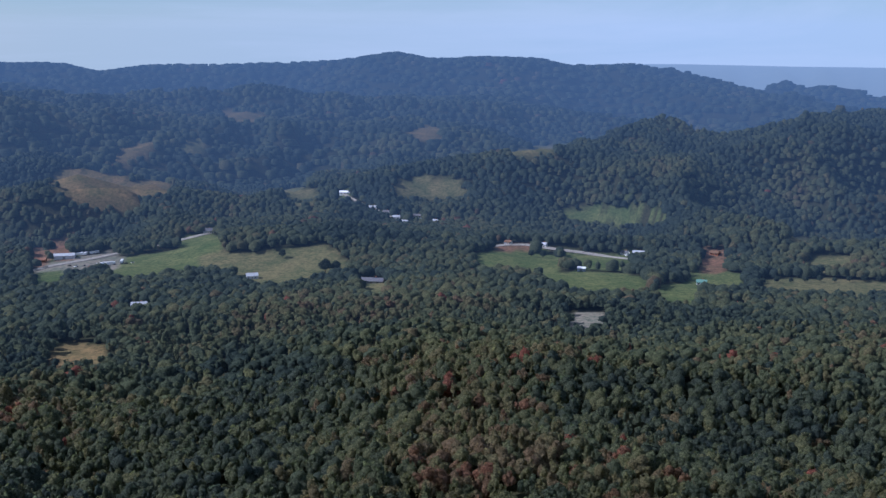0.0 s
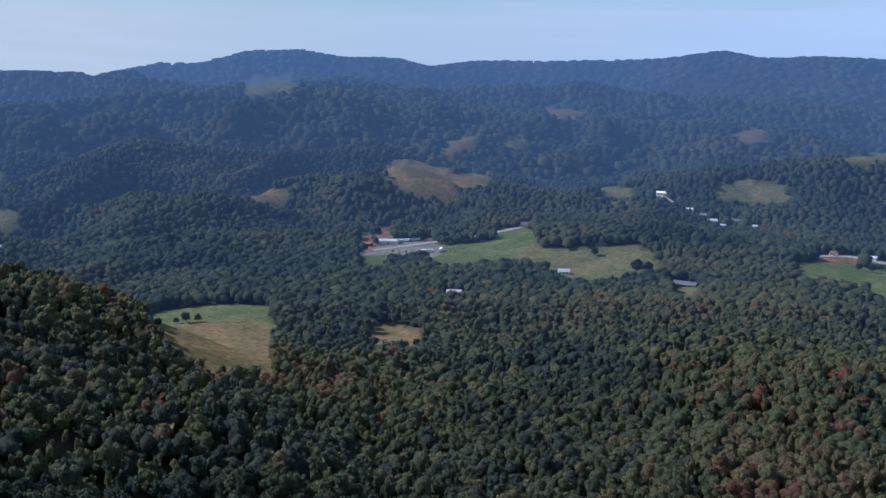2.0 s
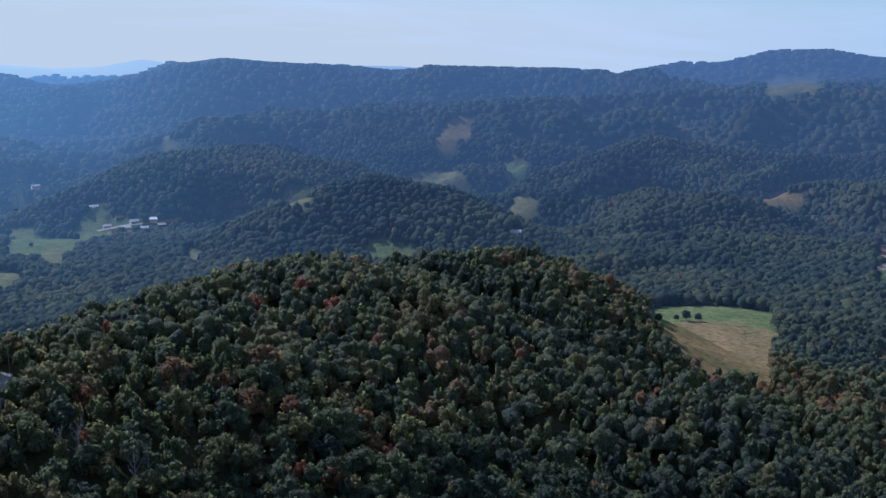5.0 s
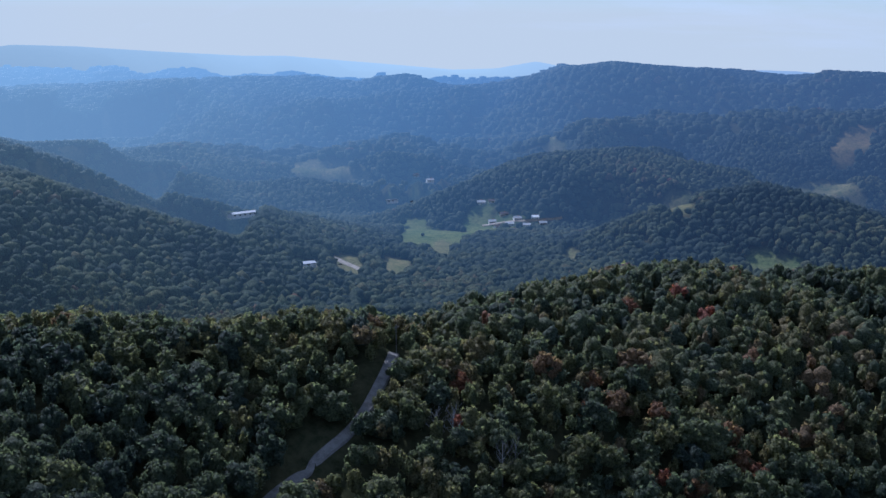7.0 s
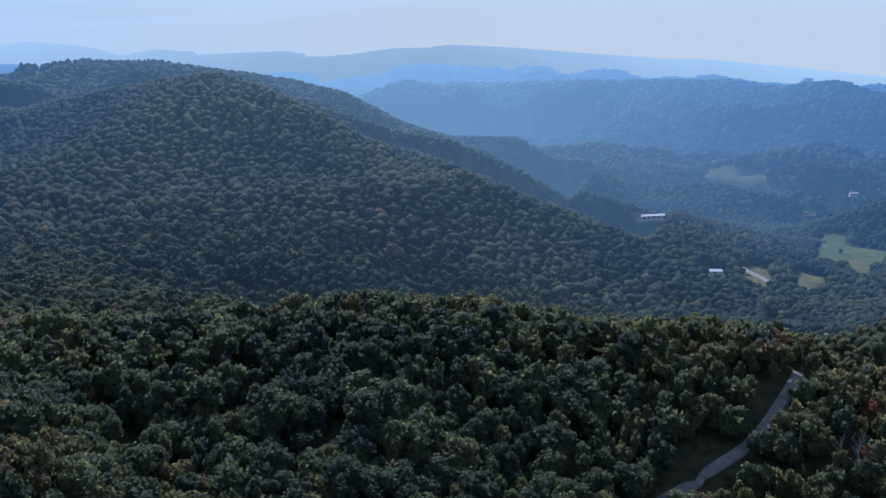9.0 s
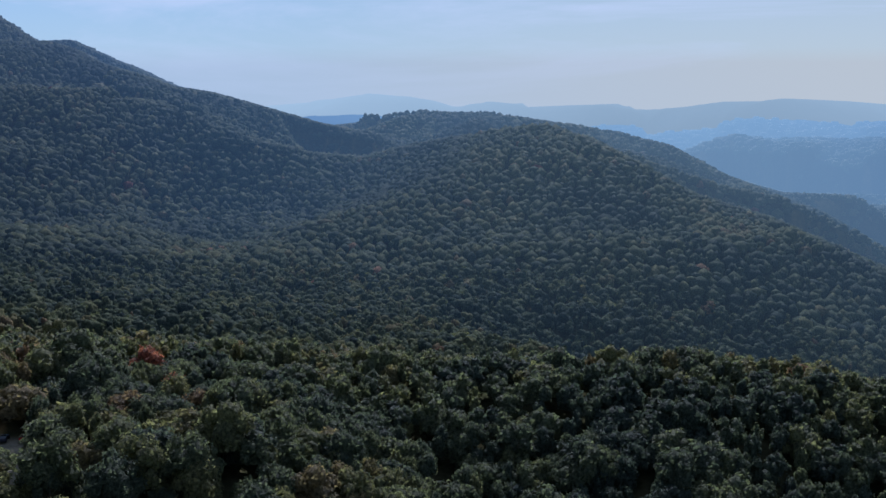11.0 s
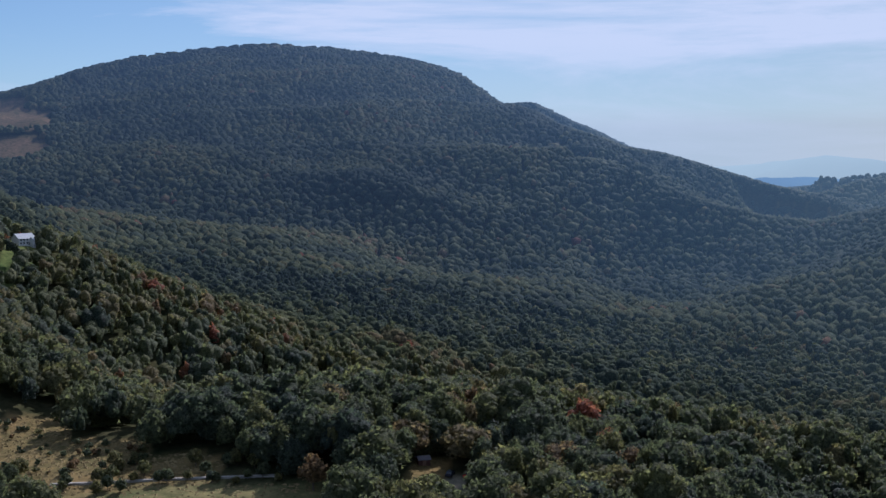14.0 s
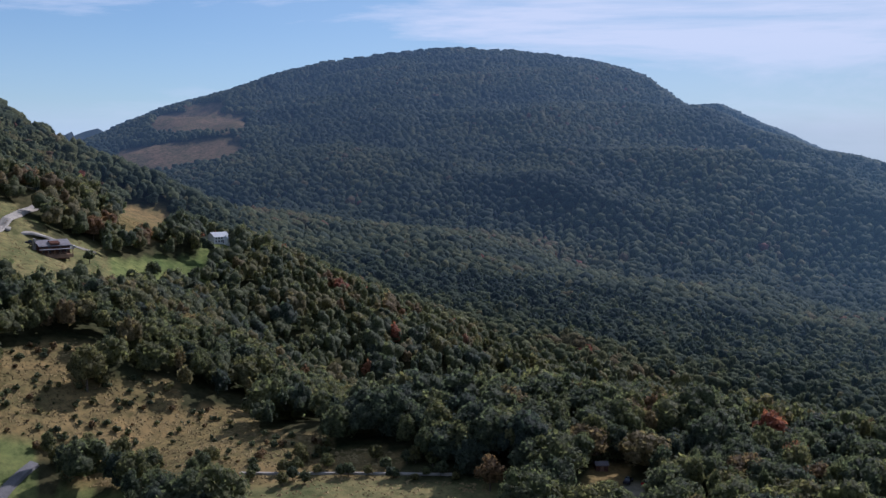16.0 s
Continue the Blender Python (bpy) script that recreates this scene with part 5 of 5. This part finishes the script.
for k in range(16):
    x, y, z = spot(141.5 - 0.8 * k + rng.uniform(-0.4, 0.4), -17.0 + rng.uniform(-0.2, 0.25))
    tree(x, y, rng.uniform(0.24, 0.42), (yellow_leaves, leaves_near, dark_leaves)[k % 3], "low leafy bush beside the farm track", "bushes along the track")


def bare_branches(spread=1.0):
    """Limbs and twigs of a leafless tree ten metres high."""
    pieces = []
    for k in range(9):
        a, h = k * 2.4 + rng.uniform(-0.4, 0.4), 2.4 + 0.72 * k
        reach = (3.4 - 0.26 * k) * spread
        tip = np.array((reach * math.cos(a), reach * math.sin(a), h + rng.uniform(1.4, 2.6)))
        pieces.append(limb((0, 0, h), tip, 0.075, 0.025, 5))
        for j in range(9):
            foot = np.array((0, 0, h)) + (tip - (0, 0, h)) * rng.uniform(0.4, 1.0)
            pieces.append(limb(foot, foot + rng.normal(0, 0.75, 3) + (0, 0, 0.9), 0.026, 0.01, 3))
    return joined(pieces)


PALE_BARK = plain("pale_dead_bark", (0.22, 0.205, 0.185), 0.95, 0.25, 1.5, relief=0.5)
BARE_TRUNK = mesh_of("trunk", *joined([limb((0, 0, -0.5), (0.15, 0.05, 5.0), 0.22, 0.14), limb((0.15, 0.05, 4.9), (0.0, 0.2, 10.0), 0.14, 0.03)]), PALE_BARK)
BARE_BRANCHES = [mesh_of("branches", *bare_branches(), PALE_BARK) for k in range(3)]
for k, (az, el, size) in enumerate(((61.1, -21.4, 1.4), (58.4, -23.0, 1.35), (57.7, -22.7, 1.2), (62.0, -21.2, 1.2))):
    x, y, z = spot(az, el)
    ob = new("dead_tree")
    ob.location, ob.scale, ob.rotation_euler = (x, y, z), (size, size, size * 1.15), (0, 0, 2.1 * k)
    tagged(ob, "leafless tree with pale grey bark among the green woods", "tree", "bare trees")
    for name, me in (("trunk", BARE_TRUNK), ("branches", BARE_BRANCHES[k % 3])):
        new(name, me).parent = ob


def utility_pole():
    x, y, z = spot(64.05, -16.3)
    ob = root("utility_pole", x, y, z - 0.3, facing(x, y) + 30, "tall pale wooden utility pole beside the gravel road", "pole")
    bm = bmesh.new()
    bmesh.ops.create_cone(bm, cap_ends=True, segments=10, radius1=0.17, radius2=0.11, depth=12.0, matrix=pose(0, 0, 6.0))
    part("pole", bm, PALE_BARK, ob)
    arm = part("crossarm", boxes((-1.1, 1.1, -0.06, 0.06, 11.0, 11.14)), PALE_BARK, ob)
    for ix in (-0.95, -0.4, 0.4, 0.95):
        bm = bmesh.new()
        bmesh.ops.create_cone(bm, cap_ends=True, segments=8, radius1=0.05, radius2=0.035, depth=0.18, matrix=pose(ix, 0, 11.23))
        part("insulator", bm, PAINT["grey"], arm)


utility_pole()


def conifer(x, y, size):
    ob = new("conifer")
    ob.location, ob.scale = (x, y, ground(x, y) - 0.2), (size, size, size)
    tagged(ob, "young dark green conifer in a row by the yard", "tree", "row of conifers")
    for name, me in (("trunk", CONIFER[0]), ("crown", CONIFER[1])):
        child = new(name, me)
        child.parent = ob


pieces = []
for k in range(70):
    h = (k + 0.5) / 70
    a, r = k * 2.39996, 1.5 * (1 - h) + 0.1
    c = np.array((r * math.cos(a), r * math.sin(a), 0.6 + 6.2 * h))
    out, over = np.array((math.cos(a), math.sin(a), -0.25)), np.array((-math.sin(a), math.cos(a), 0))
    pieces.append((np.array([c + out * 0.5, c + over * 0.4 - out * 0.3, c - over * 0.4 - out * 0.3, c + (0, 0, 0.7)]), np.array([(0, 1, 3), (0, 3, 2), (0, 2, 1)])))
CONIFER = [mesh_of("trunk", *limb((0, 0, 0), (0, 0, 6.4), 0.14, 0.03), PAINT["bark"]), mesh_of("crown", *joined(pieces), foliage("conifer_needles", fixed=0.42))]
for k in range(16):
    x, y, z = spot(123.3 - 0.2 * k, -16.0 + 0.03 * k)
    conifer(x, y, rng.uniform(0.95, 1.3))

# ---- shrubs and rough grass of the pasture ----
SHRUBS = [mesh_of("shrub", v * (2.6, 2.6, 2.2) - (0, 0, 0.2), f, m) for (v, f), m in zip([crown_shape(70, 0.10, 4) for k in range(6)], (leaves_near, yellow_leaves, dark_leaves, russet_leaves, leaves_near, dark_leaves))]
n = 0
while n < 210:
    az, el = rng.uniform(136, 153), rng.uniform(-16.2, -9.8)
    x, y, z = spot(az, el)
    if cover(np.array([x]), np.array([y]), np.array([z]))[0] == HEATH:
        ob = new("shrub", SHRUBS[rng.integers(6)])
        s = rng.uniform(0.35, 1.25)
        ob.location, ob.scale, ob.rotation_euler = (x, y, z), (s, s, s * rng.uniform(0.8, 1.2)), (0, 0, rng.uniform(0, 6.28))
        tagged(ob, "low leafy shrub in the rough brown pasture", "shrub", "shrubs of the pasture")
        n += 1
a, r = np.radians(rng.uniform(128, 154, 60000)), rng.uniform(200, 640, 60000)
x, y = -np.sin(a) * r, np.cos(a) * r
z = lie(x, y)
kind = cover(x, y, z)
on = (kind == HEATH) | ((kind == HAY) & (rng.random(60000) < 0.3))
p = np.stack([x, y, z], -1)[on][:9000]
tuft = (np.array([(0.5, 0, 0), (-0.25, 0.43, 0), (-0.25, -0.43, 0), (0, 0, 1.0)]), np.array([(0, 1, 3), (1, 2, 3), (2, 0, 3)]))
v, f, t = scatter([tuft], p - (0, 0, 0.05), rng.uniform(0.7, 2.0, len(p)), rng.uniform(0.12, 0.42, len(p)), np.zeros(len(p)))
tagged(new("rough_grass", mesh_of("rough_grass", v, f, PAINT["straw"])), "tussocks of dry brown grass in the pasture", "grass", kind="stuff")
